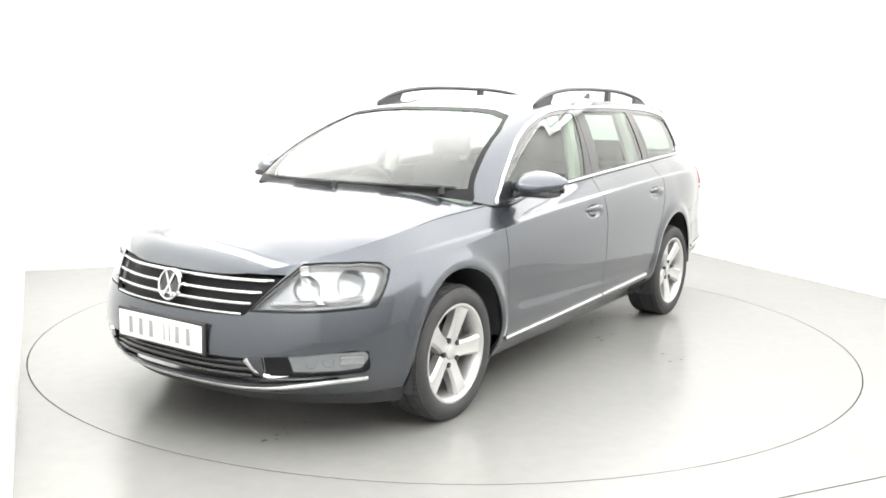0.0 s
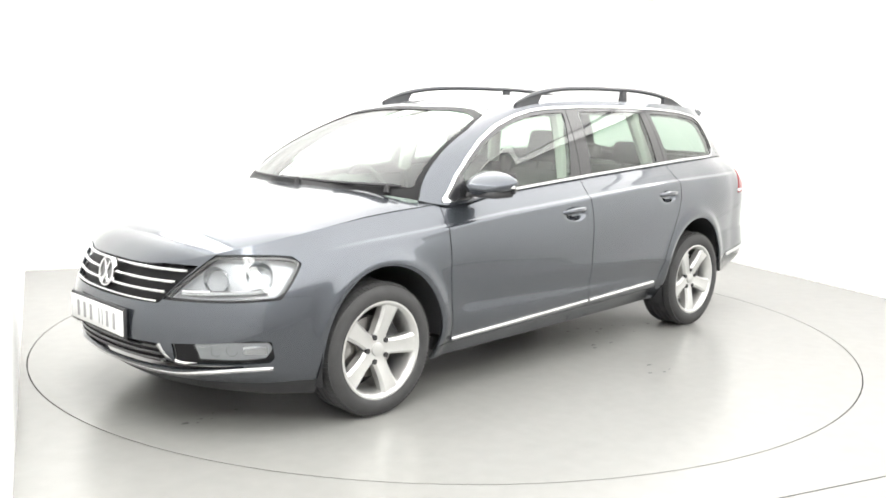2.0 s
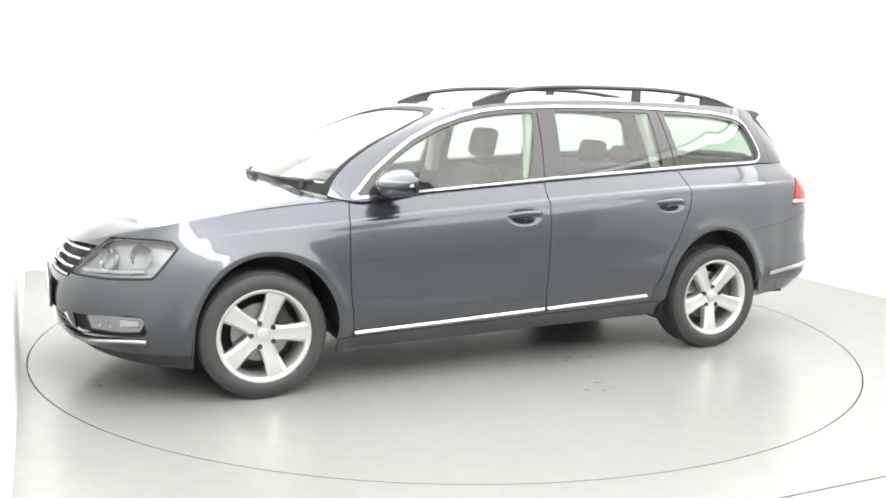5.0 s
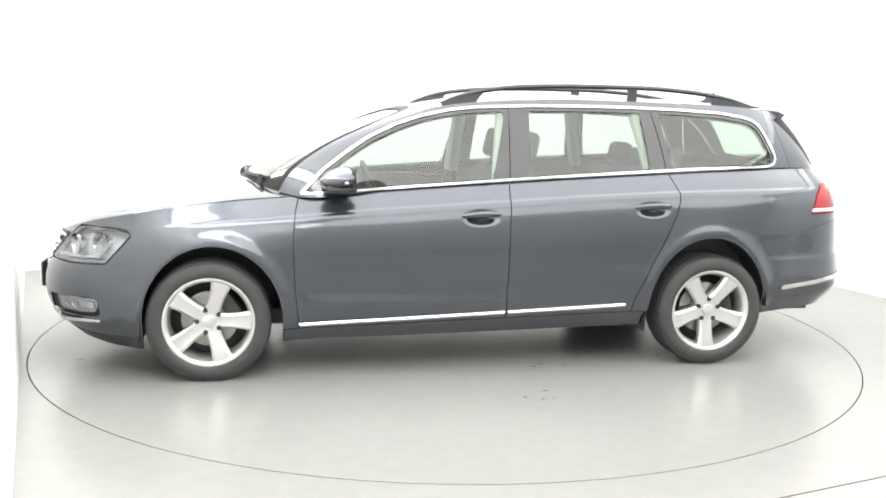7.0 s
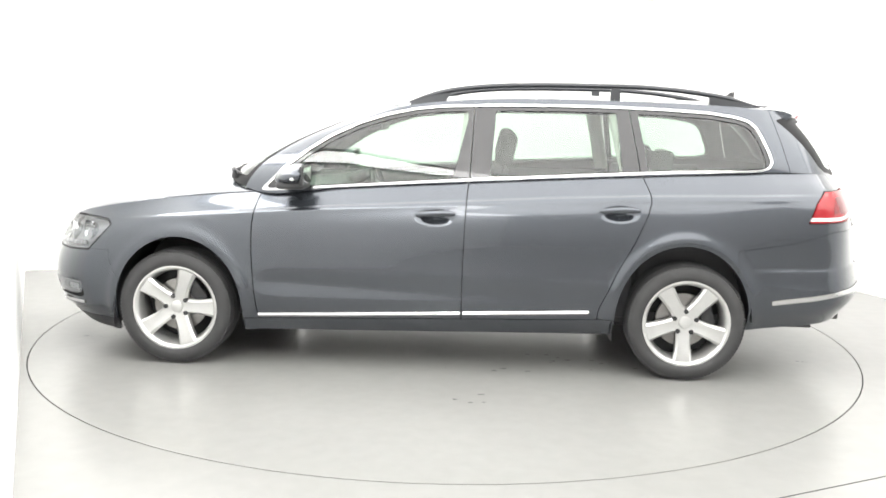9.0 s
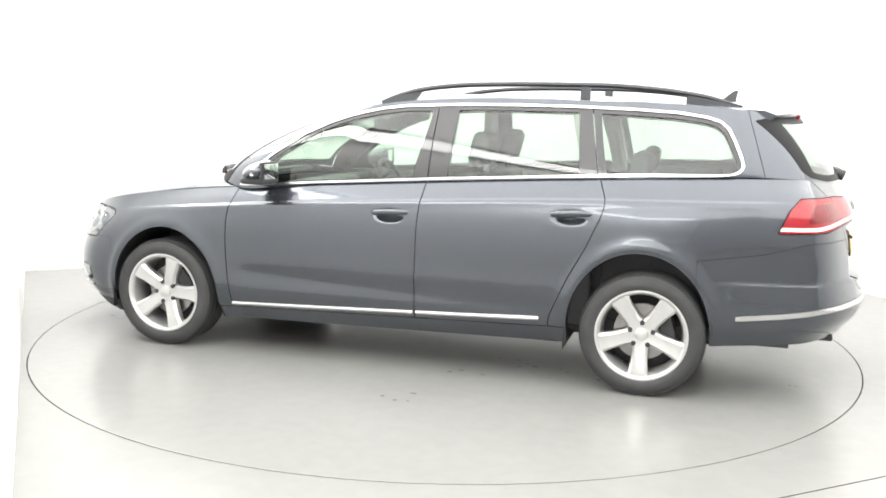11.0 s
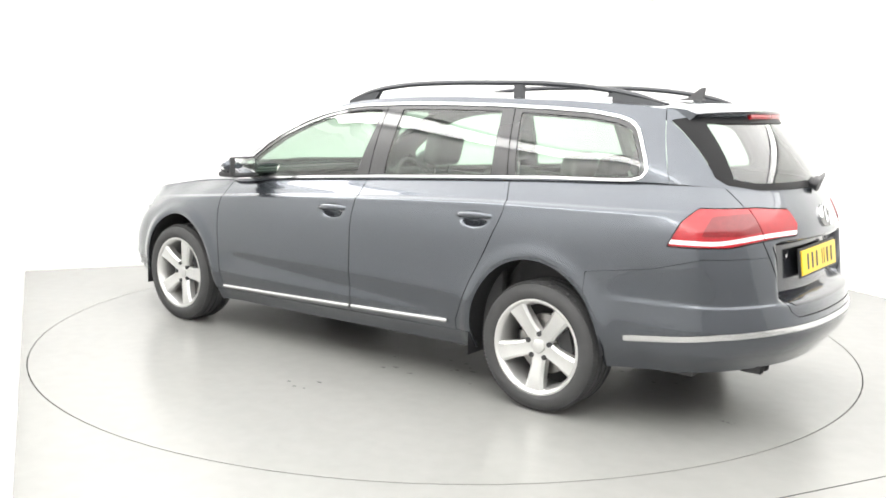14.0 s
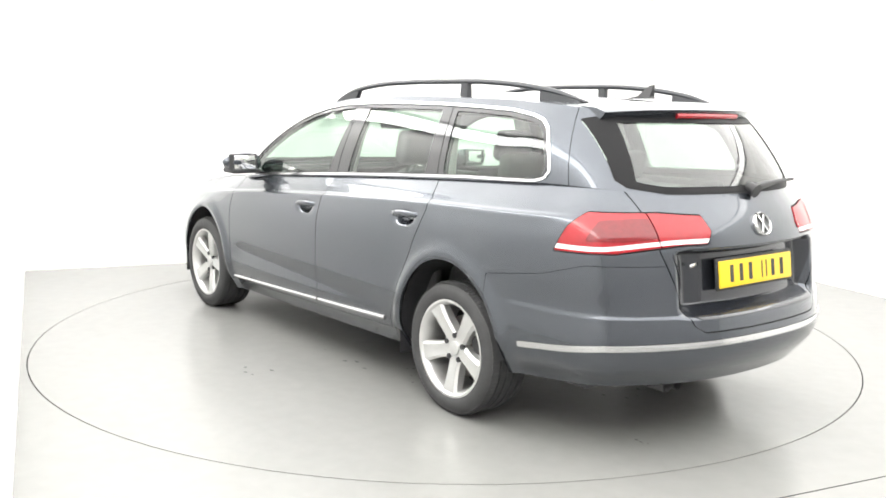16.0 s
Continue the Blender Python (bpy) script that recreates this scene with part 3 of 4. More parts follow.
    for obs, hx, hz, tilt in ((fd, -.035, .848, 2.6), (rd, -.985, .890, 2.2)):
        for sgn, ob in zip((1, -1), obs):
            bm = bmesh.new()
            ys = np.linspace(-1, 1, 17)
            tube(bm, [(hx - k * .105, sgn * (surface_y(fdoor if hx > -.5 else rdoor, hx, hz + .04) + .022 - .026 * abs(k) ** 4), hz + k * .105 * math.sin(radians(tilt)) + .006 * (1 - k * k)) for k in ys], [.0115 + .005 * (1 - k * k) for k in ys], 10, 1.0)
            part("door_handle", bm, PAINT, ob, "painted dark grey pull handle", at=pose(0, 0, 0))
    # rear bumper with its chrome strip
    rstrip_f = lambda p: np.maximum(np.abs(p[:, 2] - np.interp(-p[:, 0], [1.78, 2.0, 2.18, 2.43], [.428, .452, .478, .492])) - .013, p[:, 0] + 1.79)
    rstrip, rbump = split(rbump, rstrip_f, .0005)
    rb = panel("rear_bumper", whole(rbump), PAINT, car, "dark grey painted rear bumper")
    panel("chrome_strip", whole(rstrip), CHROME, rb, "chrome strip round the rear bumper", lift=.006, at=pose(0, 0, 0))
    bm = bmesh.new()
    for dy in (.46, .39):
        cyl(bm, pose(-2.225, dy, .296, 0, 90, 0), .027, .027, .09, 20, False)
        cyl(bm, pose(-2.225, dy, .296, 0, 90, 0), .023, .023, .09, 20, False)
    part("exhaust", bm, TRIM, car, "twin round exhaust pipe", at=AT)

    # --- tail ---
    gw = panel("tailgate", whole(gate), PAINT, car, "dark grey painted tailgate")
    for sgn in (1, -1):
        tm = tail if sgn == 1 else flipped(tail)
        cut_f = lambda p: np.abs(p[:, 1]) - np.interp(p[:, 2], [.8, 1.02], [.53, .56])
        inner_l, outer_l = split(tm, cut_f, .003)
        strip = lambda p: np.abs(p[:, 2] - (.866 + .028 * smooth_step(-p[:, 0], 2.12, 2.32))) - .009
        for nm, piece, own in (("tail_light", outer_l, car), ("tail_light", inner_l, gw)):
            st, body = split(piece, strip, .0001)
            tl = panel(nm, body, RED, own, "glossy red rear light", lift=.004, at=AT if own is car else pose(0, 0, 0))
            core = clip(body, poly_distance([(-2.085, .893), (-2.20, .895), (-2.262, .91), (-2.262, .972), (-2.19, .982), (-2.105, .972)]), -1)
            if own is car and len(core[1]):
                panel("lamp_core", core, DARKRED, tl, "darker red brake lamp field", lift=.0055, thick=.001, at=pose(0, 0, 0))
            panel("clear_strip", st, CLEARRED, tl, "pale strip in the rear light", lift=.003, at=pose(0, 0, 0))
    # thin darker sheet over the recess: painted-in shade on the down-facing body colour
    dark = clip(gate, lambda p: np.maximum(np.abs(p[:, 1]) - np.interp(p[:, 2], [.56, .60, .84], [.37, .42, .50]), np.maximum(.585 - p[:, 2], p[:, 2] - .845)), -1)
    panel("plate_recess", whole(dark), SHADEPAINT, gw, "number plate recess, its shade put into the paint", lift=.003, thick=.002, at=pose(0, 0, 0))
    bm = bmesh.new()
    tube(bm, [(-2.362 + .06 * (k / 10) ** 2, k * .040, .862) for k in range(-10, 11)], .010, 8)
    part("grip_bar", bm, PAINT, gw, at=pose(0, 0, 0))
    bm = bmesh.new()
    box(bm, pose(-2.318, .40, .800, 0, 0, 14), .006, .075, .016, .002)
    part("type_bar", bm, CHROME, gw, "small chrome type mark", at=pose(0, 0, 0))
    badge(car, (-2.353, 0, .945), .052, -1, 25)
    plate(car, (-2.340, 0, .748), -1, YELLOWPLATE, INK, "yellow rear number plate", 8)
    plate(car, (2.277, -.012, .458), 1, WHITEPLATE, GREYINK, "white front number plate", 0)

    # --- upper body ---
    belt = interp([-1.75, -1.65, -1.09, -.648, -.206, .236, .531, .9], [1.103, 1.102, 1.077, 1.050, 1.024, .992, .971, .943])
    top = [(.86, .975), (.778, 1.062), (.66, 1.152), (.54, 1.230), (.39, 1.300), (.244, 1.348), (.096, 1.380), (-.05, 1.396), (-.35, 1.408), (-.643, 1.411), (-.94, 1.409), (-1.237, 1.400), (-1.46, 1.388), (-1.60, 1.368), (-1.66, 1.350), (-1.70, 1.318), (-1.73, 1.262), (-1.765, 1.185), (-1.776, 1.145), (-1.762, 1.120), (-1.72, 1.108), (-1.65, 1.104)]
    dlo_poly = top + [(x, float(belt(x)) + .008) for x in (-1.3, -.8, -.3, .2, .6)] + [(.885, .953)]
    dlo = lambda p: np.where(p[:, 1] > .3, poly_distance(dlo_poly)(p), 1.0)
    trim, rest = clip(clip(up, dlo, 1), lambda p: dlo(p) - .012, -1), clip(up, lambda p: dlo(p) - .012, 1)
    opening = clip(up, dlo, -1)
    both("window_trim", trim, CHROME, car, "polished chrome trim round the side windows", lift=.005, thick=.01)
    pillar_b = lambda p: np.abs(p[:, 0] - np.interp(p[:, 2], [1.03, 1.34], [-.214, -.262])) - np.interp(p[:, 2], [1.03, 1.34], [.098, .072])
    pillar_c = lambda p: np.abs(p[:, 0] - np.interp(p[:, 2], [1.07, 1.37], [-1.072, -1.03])) - np.interp(p[:, 2], [1.07, 1.37], [.068, .056])
    frame_f = lambda p: -dlo(p) - np.where(p[:, 2] > belt(p[:, 0]) + .03, .020, .006)
    solid = lambda p: np.minimum(np.minimum(pillar_b(p), pillar_c(p)), np.minimum(frame_f(p), .735 - p[:, 0]))
    glass, dark_frame = clip(opening, solid, 1), clip(opening, solid, -1)
    dfa, dfb = split(dark_frame, lambda p: np.interp(p[:, 2], [1.0, 1.4], [-.206, -.222]) - p[:, 0], .0025)
    dfb, dfc = split(dfb, lambda p: np.interp(p[:, 2], [1.06, 1.40], [-1.10, -1.04]) - p[:, 0], .0025)
    for piece in (dfa, dfb, dfc):
        both("window_frame", piece, GLOSS, car, "gloss black window frame and pillar", lift=-.002, thick=.03)
    g1, g2 = split(glass, lambda p: -.25 - p[:, 0], .001)
    g2, g3 = split(g2, lambda p: -1.03 - p[:, 0], .001)
    for g in (g1, g2, g3):
        for ob in both("side_window", g, GLASS, car, "lightly green tinted side window", lift=-.006, thick=0):
            ob.visible_shadow = False
    screen_f = lambda p: np.where(p[:, 0] > -.3, poly_distance([(-1, .5), (.755, .5), (.718, .97), (.652, 1.15), (.592, 1.29), (.532, 1.362), (.40, 1.388), (.25, 1.399), (-1, 1.404)], (1, 2))(p), 1.0)
    rear_f = lambda p: np.where(p[:, 0] < -1.7, poly_distance([(-1, 1.066), (.43, 1.071), (.57, 1.095), (.598, 1.125), (.565, 1.365), (.50, 1.383), (-1, 1.392)], (1, 2))(p), 1.0)
    screen, rest = split(rest, screen_f, .001)
    rear, rest = split(rest, rear_f, .001)
    side_frame, tailpiece = split(rest, lambda p: -1.84 - .30 * (1.25 - p[:, 2]) - p[:, 0], .0015)
    both("roof_side", side_frame, PAINT, car, "dark grey painted roof side and pillars")
    both("tailgate_pillar", tailpiece, PAINT, gw, at=pose(0, 0, 0))
    for piece, fn, nm, lb, wd in ((screen, screen_f, "windscreen", "clear curved windscreen", .018), (rear, rear_f, "rear_window", "tinted rear window", .03)):
        hem = lambda p: np.maximum(fn(p) + wd, p[:, 1] - np.interp(p[:, 2], [1.1, 1.38], [.535, .475]) if nm == "rear_window" else 1.014 - p[:, 2])
        pane, band = clip(piece, hem, -1), clip(piece, hem, 1)
        ob = panel(nm, whole(pane), REARGLASS if nm == "rear_window" else GLASS, car, lb, lift=-.004, thick=0)
        ob.visible_shadow = False
        panel("black_border", whole(band), FRIT, ob, "black printed glass border", lift=.001, thick=.004, at=pose(0, 0, 0))
    # roof and bonnet
    edge = line_points(ROOF, 2, 9, 120)
    zc = smooth_line([-2.05, -1.9, -1.6, -1.1, -.4, 0, .2], [1.405, 1.425, 1.455, 1.478, 1.482, 1.455, 1.418])
    roof = grid_mesh(cap(edge, (.20, -2.045), zc, 2.2))
    panel("roof", whole(roof), PAINT, car, "dark grey painted roof")
    edge = line_points(BELT, 2, 6, 130)
    edge[:, 1] -= .003
    zc = smooth_line([1.10, 1.2, 1.5, 1.8, 2.0, 2.1, 2.185], [1.004, .989, .941, .887, .833, .786, .716])
    P = cap(edge, (2.185, 1.185), zc, 3.2, 60)
    tip = line_points(BELT, 0, 3, 200)
    aim = np.stack([np.interp(P[0, :, 1], tip[:, 1], tip[:, 0]), P[0, :, 1], np.interp(P[0, :, 1], tip[:, 1], tip[:, 2])], 1)
    P += (aim - P[0])[None] * np.exp(-np.linspace(0, 1, len(P)) / .22)[:, None, None]
    yr = np.interp(P[:, :, 0], [1.0, 2.1], [.56, .36])
    P[:, :, 2] += .006 * smooth_step(yr - P[:, :, 1], -.09, .09) * smooth_step(-P[:, :, 0], -2.15, -1.6)
    bonnet = grid_mesh(P)
    panel("bonnet", whole(bonnet), PAINT, car, "dark grey painted bonnet with two creases")
    # cowl below the windscreen
    bm = bmesh.new()
    for k in range(2):
        box(bm, pose(1.12, 0, .955 + k * .012), .14 - k * .05, 1.02, .02, .006)
    part("scuttle", bm, BLACK, car, "black plastic scuttle panel", at=AT)
    base_x = lambda y: float(np.interp(abs(y), [0, .20, .42, .60, .70], [1.195, 1.18, 1.145, 1.085, 1.025]))
    for ya, yb in ((.64, .02), (.06, -.56)):
        bm = bmesh.new()
        pts = []
        for k in range(15):
            y = ya + (yb - ya) * k / 14
            pts.append((base_x(y) - .012 + .010 * math.sin(k / 14 * math.pi), y, (1.022 if ya > .5 else 1.016) - .004 * k / 14))
        tube(bm, pts, .006, 6, 1.4)
        blade = part("wiper", bm, BLACK, car, "black windscreen wiper", at=AT)
        bm = bmesh.new()
        tube(bm, [(x + .020, y, z + .004) for x, y, z in pts[1:9]], [.010 - .0006 * k for k in range(8)], 6)
        cyl(bm, pose(pts[1][0] + .022, pts[1][1], 1.006), .016, .013, .03, 12)
        part("wiper_arm", bm, BLACK, blade, at=pose(0, 0, 0))
    # spoiler over the rear window
    bm = bmesh.new()
    secs = []
    for k in range(-14, 15):
        y = k / 14 * .525
        c = 1 - (abs(k) / 14) ** 3
        x = -2.085 + .16 * (abs(k) / 14) ** 2.2
        secs.append([bm.verts.new(v) for v in ((x + .17, y, 1.424 + .02 * c), (x + .05, y, 1.413 + .02 * c), (x, y, 1.394 + .018 * c), (x + .008, y, 1.384 + .016 * c), (x + .045, y, 1.352 + .012 * c), (x + .14, y, 1.36 + .012 * c))])
    for a, b in zip(secs, secs[1:]):
        for k in range(6):
            bm.faces.new((a[k], b[k], b[(k + 1) % 6], a[(k + 1) % 6]))
    bm.faces.new(secs[0])
    bm.faces.new(secs[-1][::-1])
    bmesh.ops.recalc_face_normals(bm, faces=bm.faces)
    sp = part("roof_spoiler", bm, PAINT, car, "painted spoiler above the rear window", at=AT)
    bm = bmesh.new()
    tube(bm, [(-2.068 + .026 * (k / 6) ** 2, k / 6 * .21, 1.385) for k in range(-6, 7)], .015, 8, .9)
    part("brake_light", bm, RED, sp, "red high brake light", at=pose(0, 0, 0))
    bm = bmesh.new()
    tube(bm, [(-2.298, -.02, 1.092), (-2.292, -.10, 1.102), (-2.262, -.26, 1.110), (-2.215, -.44, 1.108)], [.020, .016, .009, .006], 8)
    cyl(bm, pose(-2.292, -.005, 1.086, 0, 70, 0), .030, .024, .05, 16)
    part("rear_wiper", bm, BLACK, car, "black rear wiper", at=AT)
    # roof rails: a bowed bar on three feet, drawn in towards the tail
    rail_z = smooth_line([-1.765, -1.70, -1.606, -1.456, -1.15, -.85, -.55, -.245, -.09, .03, .09, .138], [1.432, 1.448, 1.472, 1.497, 1.524, 1.528, 1.526, 1.511, 1.490, 1.461, 1.441, 1.422])
    roof_z = smooth_line([-1.80, -1.5, -1.1, -.65, -.3, .16], [1.424, 1.446, 1.462, 1.466, 1.455, 1.408])
    rail_y = lambda x: .555 - .098 * (.138 - x) / 1.9
    for sgn in (1, -1):
        xs = np.linspace(.138, -1.765, 48)
        bm = bmesh.new()
        tube(bm, [(x, sgn * rail_y(x), float(rail_z(x))) for x in xs], [.006 + .010 * min(1, i / 4, (47 - i) / 4) for i in range(48)], 10, .85)
        rail = part("roof_rail", bm, RAIL, car, "dark satin roof rail", at=AT)
        for xa, xb, lean in ((.13, -.05, .045), (-.955, -1.005, .0), (-1.49, -1.76, -.04)):
            bm = bmesh.new()
            rows = []
            for k in range(9):
                x = xa + (xb - xa) * k / 8
                y, zt = sgn * rail_y(x), float(rail_z(x)) - .004
                zb = min(float(roof_z(x)) - .012, zt - .004)
                rows.append([bm.verts.new(v) for v in ((x, y - .016, zb), (x, y + .016, zb), (x - lean * (k == 8), y + .012, zt), (x - lean * (k == 8), y - .012, zt))])
            for a, b in zip(rows, rows[1:]):
                for k in range(4):
                    bm.faces.new((a[k], a[(k + 1) % 4], b[(k + 1) % 4], b[k]))
            bm.faces.new(rows[0][::-1])
            bm.faces.new(rows[-1])
            bmesh.ops.recalc_face_normals(bm, faces=bm.faces)
            part("rail_foot", bm, RAIL, rail, at=pose(0, 0, 0))
    bm = bmesh.new()
    fin = [(-1.60, 0), (-1.66, .012), (-1.72, .060), (-1.745, .064), (-1.735, .012), (-1.74, 0)]
    for sgn in (1, -1):
        vs = [bm.verts.new((x, sgn * (.020 - .24 * z), 1.458 + z)) for x, z in fin]
        bm.faces.new(vs if sgn < 0 else vs[::-1])
    bm.verts.ensure_lookup_table()
    n = len(fin)
    for k in range(n):
        bm.faces.new((bm.verts[k], bm.verts[(k + 1) % n], bm.verts[n + (k + 1) % n], bm.verts[n + k]))
    bmesh.ops.recalc_face_normals(bm, faces=bm.faces)
    part("aerial", bm, BLACK, car, "black roof aerial fin", at=AT, smooth=False)
    # mirrors
    for sgn in (1, -1):
        mirror(car, sgn)
    # underbody and wheel wells
    bm = bmesh.new()
    box(bm, pose(-.03, 0, .27), 3.6, 1.20, .10, .04)
    box(bm, pose(0, 0, .25), 1.9, 1.56, .08, .02)
    part("underbody", bm, BLACK, car, "black underbody", at=AT)
    for cx, cz, rx, rz in (ARCH_F, ARCH_R):
        for sgn in (1, -1):
            bm = bmesh.new()
            rows = []
            for y in (.42, .66, .872):
                rows.append([bm.verts.new((cx + (rx + .012) * math.cos(a), sgn * y, cz + (rz + .012) * math.sin(a) if a > 0 else .2)) for a in [math.pi * k / 24 for k in range(25)]])
            for a, b in zip(rows, rows[1:]):
                for k in range(24):
                    bm.faces.new((a[k], a[k + 1], b[k + 1], b[k]))
            bm.faces.new(rows[0])
            part("wheel_well", bm, BLACK, car, "black wheel arch liner", at=AT)
    cabin(car)
    wheels(car)
    return car


RAIL = material("dark_satin_metal", (0.06, 0.062, 0.066), 0.35, 0.7, var=0.06, scale=10)


def badge(car, at, r, face, tilt):
    m = AT @ pose(*at) @ pose(0, 0, 0, 0, 0, 90 if face < 0 else -90) @ pose(0, 0, 0, tilt)
    bm = bmesh.new()
    lathe(bm, [(r, -.01), (r, .006), (r * .94, .011), (r * .86, .008), (r * .84, .0), (r * .84, -.01)], 40)
    ring = part("badge", bm, CHROME, car, "round chrome maker's emblem", at=m)
    bm = bmesh.new()
    cyl(bm, pose(0, -.002, 0, 90), r * .85, r * .85, .008, 32)
    part("disc", bm, GLOSS, ring, at=pose(0, 0, 0))
    for k, (bx, tl) in enumerate(((0, 28), (0, -28))):
        bm = bmesh.new()
        box(bm, pose(bx * r, .005, 0, 0, tl, 0), r * .17, .008, r * 1.62, .002)
        part("bar", bm, CHROME, ring, at=pose(0, 0, 0))


def plate(car, at, face, mat, ink, label, tilt):
    m = AT @ pose(*at) @ pose(0, 0, 0, 0, 0, 90 if face < 0 else -90) @ pose(0, 0, 0, tilt)
    bm = bmesh.new()
    box(bm, pose(0, -.006, 0), .545, .012, .135, .004)
    holder = part("number_plate", bm, BLACK, car, label, at=m)
    bm = bmesh.new()
    box(bm, pose(0, .003, 0), .52, .008, .111, .002)
    part("plate_face", bm, mat, holder, at=pose(0, 0, 0))
    x = -.21
    for w in (.052, .052, .018, .018, None, .052, .052, .052):
        if w is None:
            x += .035
            continue
        bm = bmesh.new()
        box(bm, pose((x + w / 2), .0072, 0), w * .46, .002, .072)
        part("print_bar", bm, ink, holder, at=pose(0, 0, 0))
        x += w + .014


def mirror(car, sgn):
    bm = bmesh.new()
    bmesh.ops.create_uvsphere(bm, u_segments=32, v_segments=20, radius=1)
    for v in bm.verts:
        x, y, z = v.co
        s = lambda a, e: math.copysign(abs(a) ** e, a)
        x, y, z = s(x, 1.0), s(y, .9), s(z, .95)
        depth = .125 if x > 0 else .045
        v.co = (.672 + x * depth * (1 - .18 * y) - .012 * y, sgn * (.914 + y * .133), 1.038 + z * (.059 - .016 * y) - .10 * max(x, 0) * .2 + .006 * y)
    bmesh.ops.recalc_face_normals(bm, faces=bm.faces)
    ob = part("door_mirror", bm, PAINT, car, "dark grey door mirror with indicator strip", at=AT)
    bm = bmesh.new()
    tube(bm, [(.788 - .115 * (k / 6) ** 2.4, sgn * (.865 + .176 * k / 6), 1.018 + .012 * k / 6) for k in range(0, 7)], .009, 8)
    part("indicator", bm, WHITEPLATE, ob, "pale indicator strip", at=pose(0, 0, 0))
    bm = bmesh.new()
    tube(bm, [(.72, sgn * .77, .965), (.70, sgn * .81, .985), (.68, sgn * .88, .995)], [.03, .026, .03], 10, .7)
    box(bm, pose(.70, sgn * .915, .988), .15, .17, .035, .015)
    part("mirror_foot", bm, BLACK, ob, "black mirror foot", at=pose(0, 0, 0))
    bm = bmesh.new()
    box(bm, pose(.640, sgn * .925, 1.040), .016, .185, .102, .006)
    part("mirror_bezel", bm, BLACK, ob, "black mirror bezel", at=pose(0, 0, 0))
    bm = bmesh.new()
    box(bm, pose(.628, sgn * .927, 1.040, 0, 0, sgn * -6), .004, .150, .082, .001)
    part("mirror_glass", bm, material("mirror_silver", (.9, .9, .9), .02, 1.0) if "mirror_silver" not in bpy.data.materials else bpy.data.materials["mirror_silver"], ob, "mirror glass", at=pose(0, 0, 0))


def seat(bm, x, y, w, zs=.30):
    box(bm, pose(x, y, zs + .10, 0, -8, 0), .50, w, .16, .05, 3)
    box(bm, pose(x - .30, y, zs + .40, 0, -20, 0), .14, w * .96, .62, .055, 3)


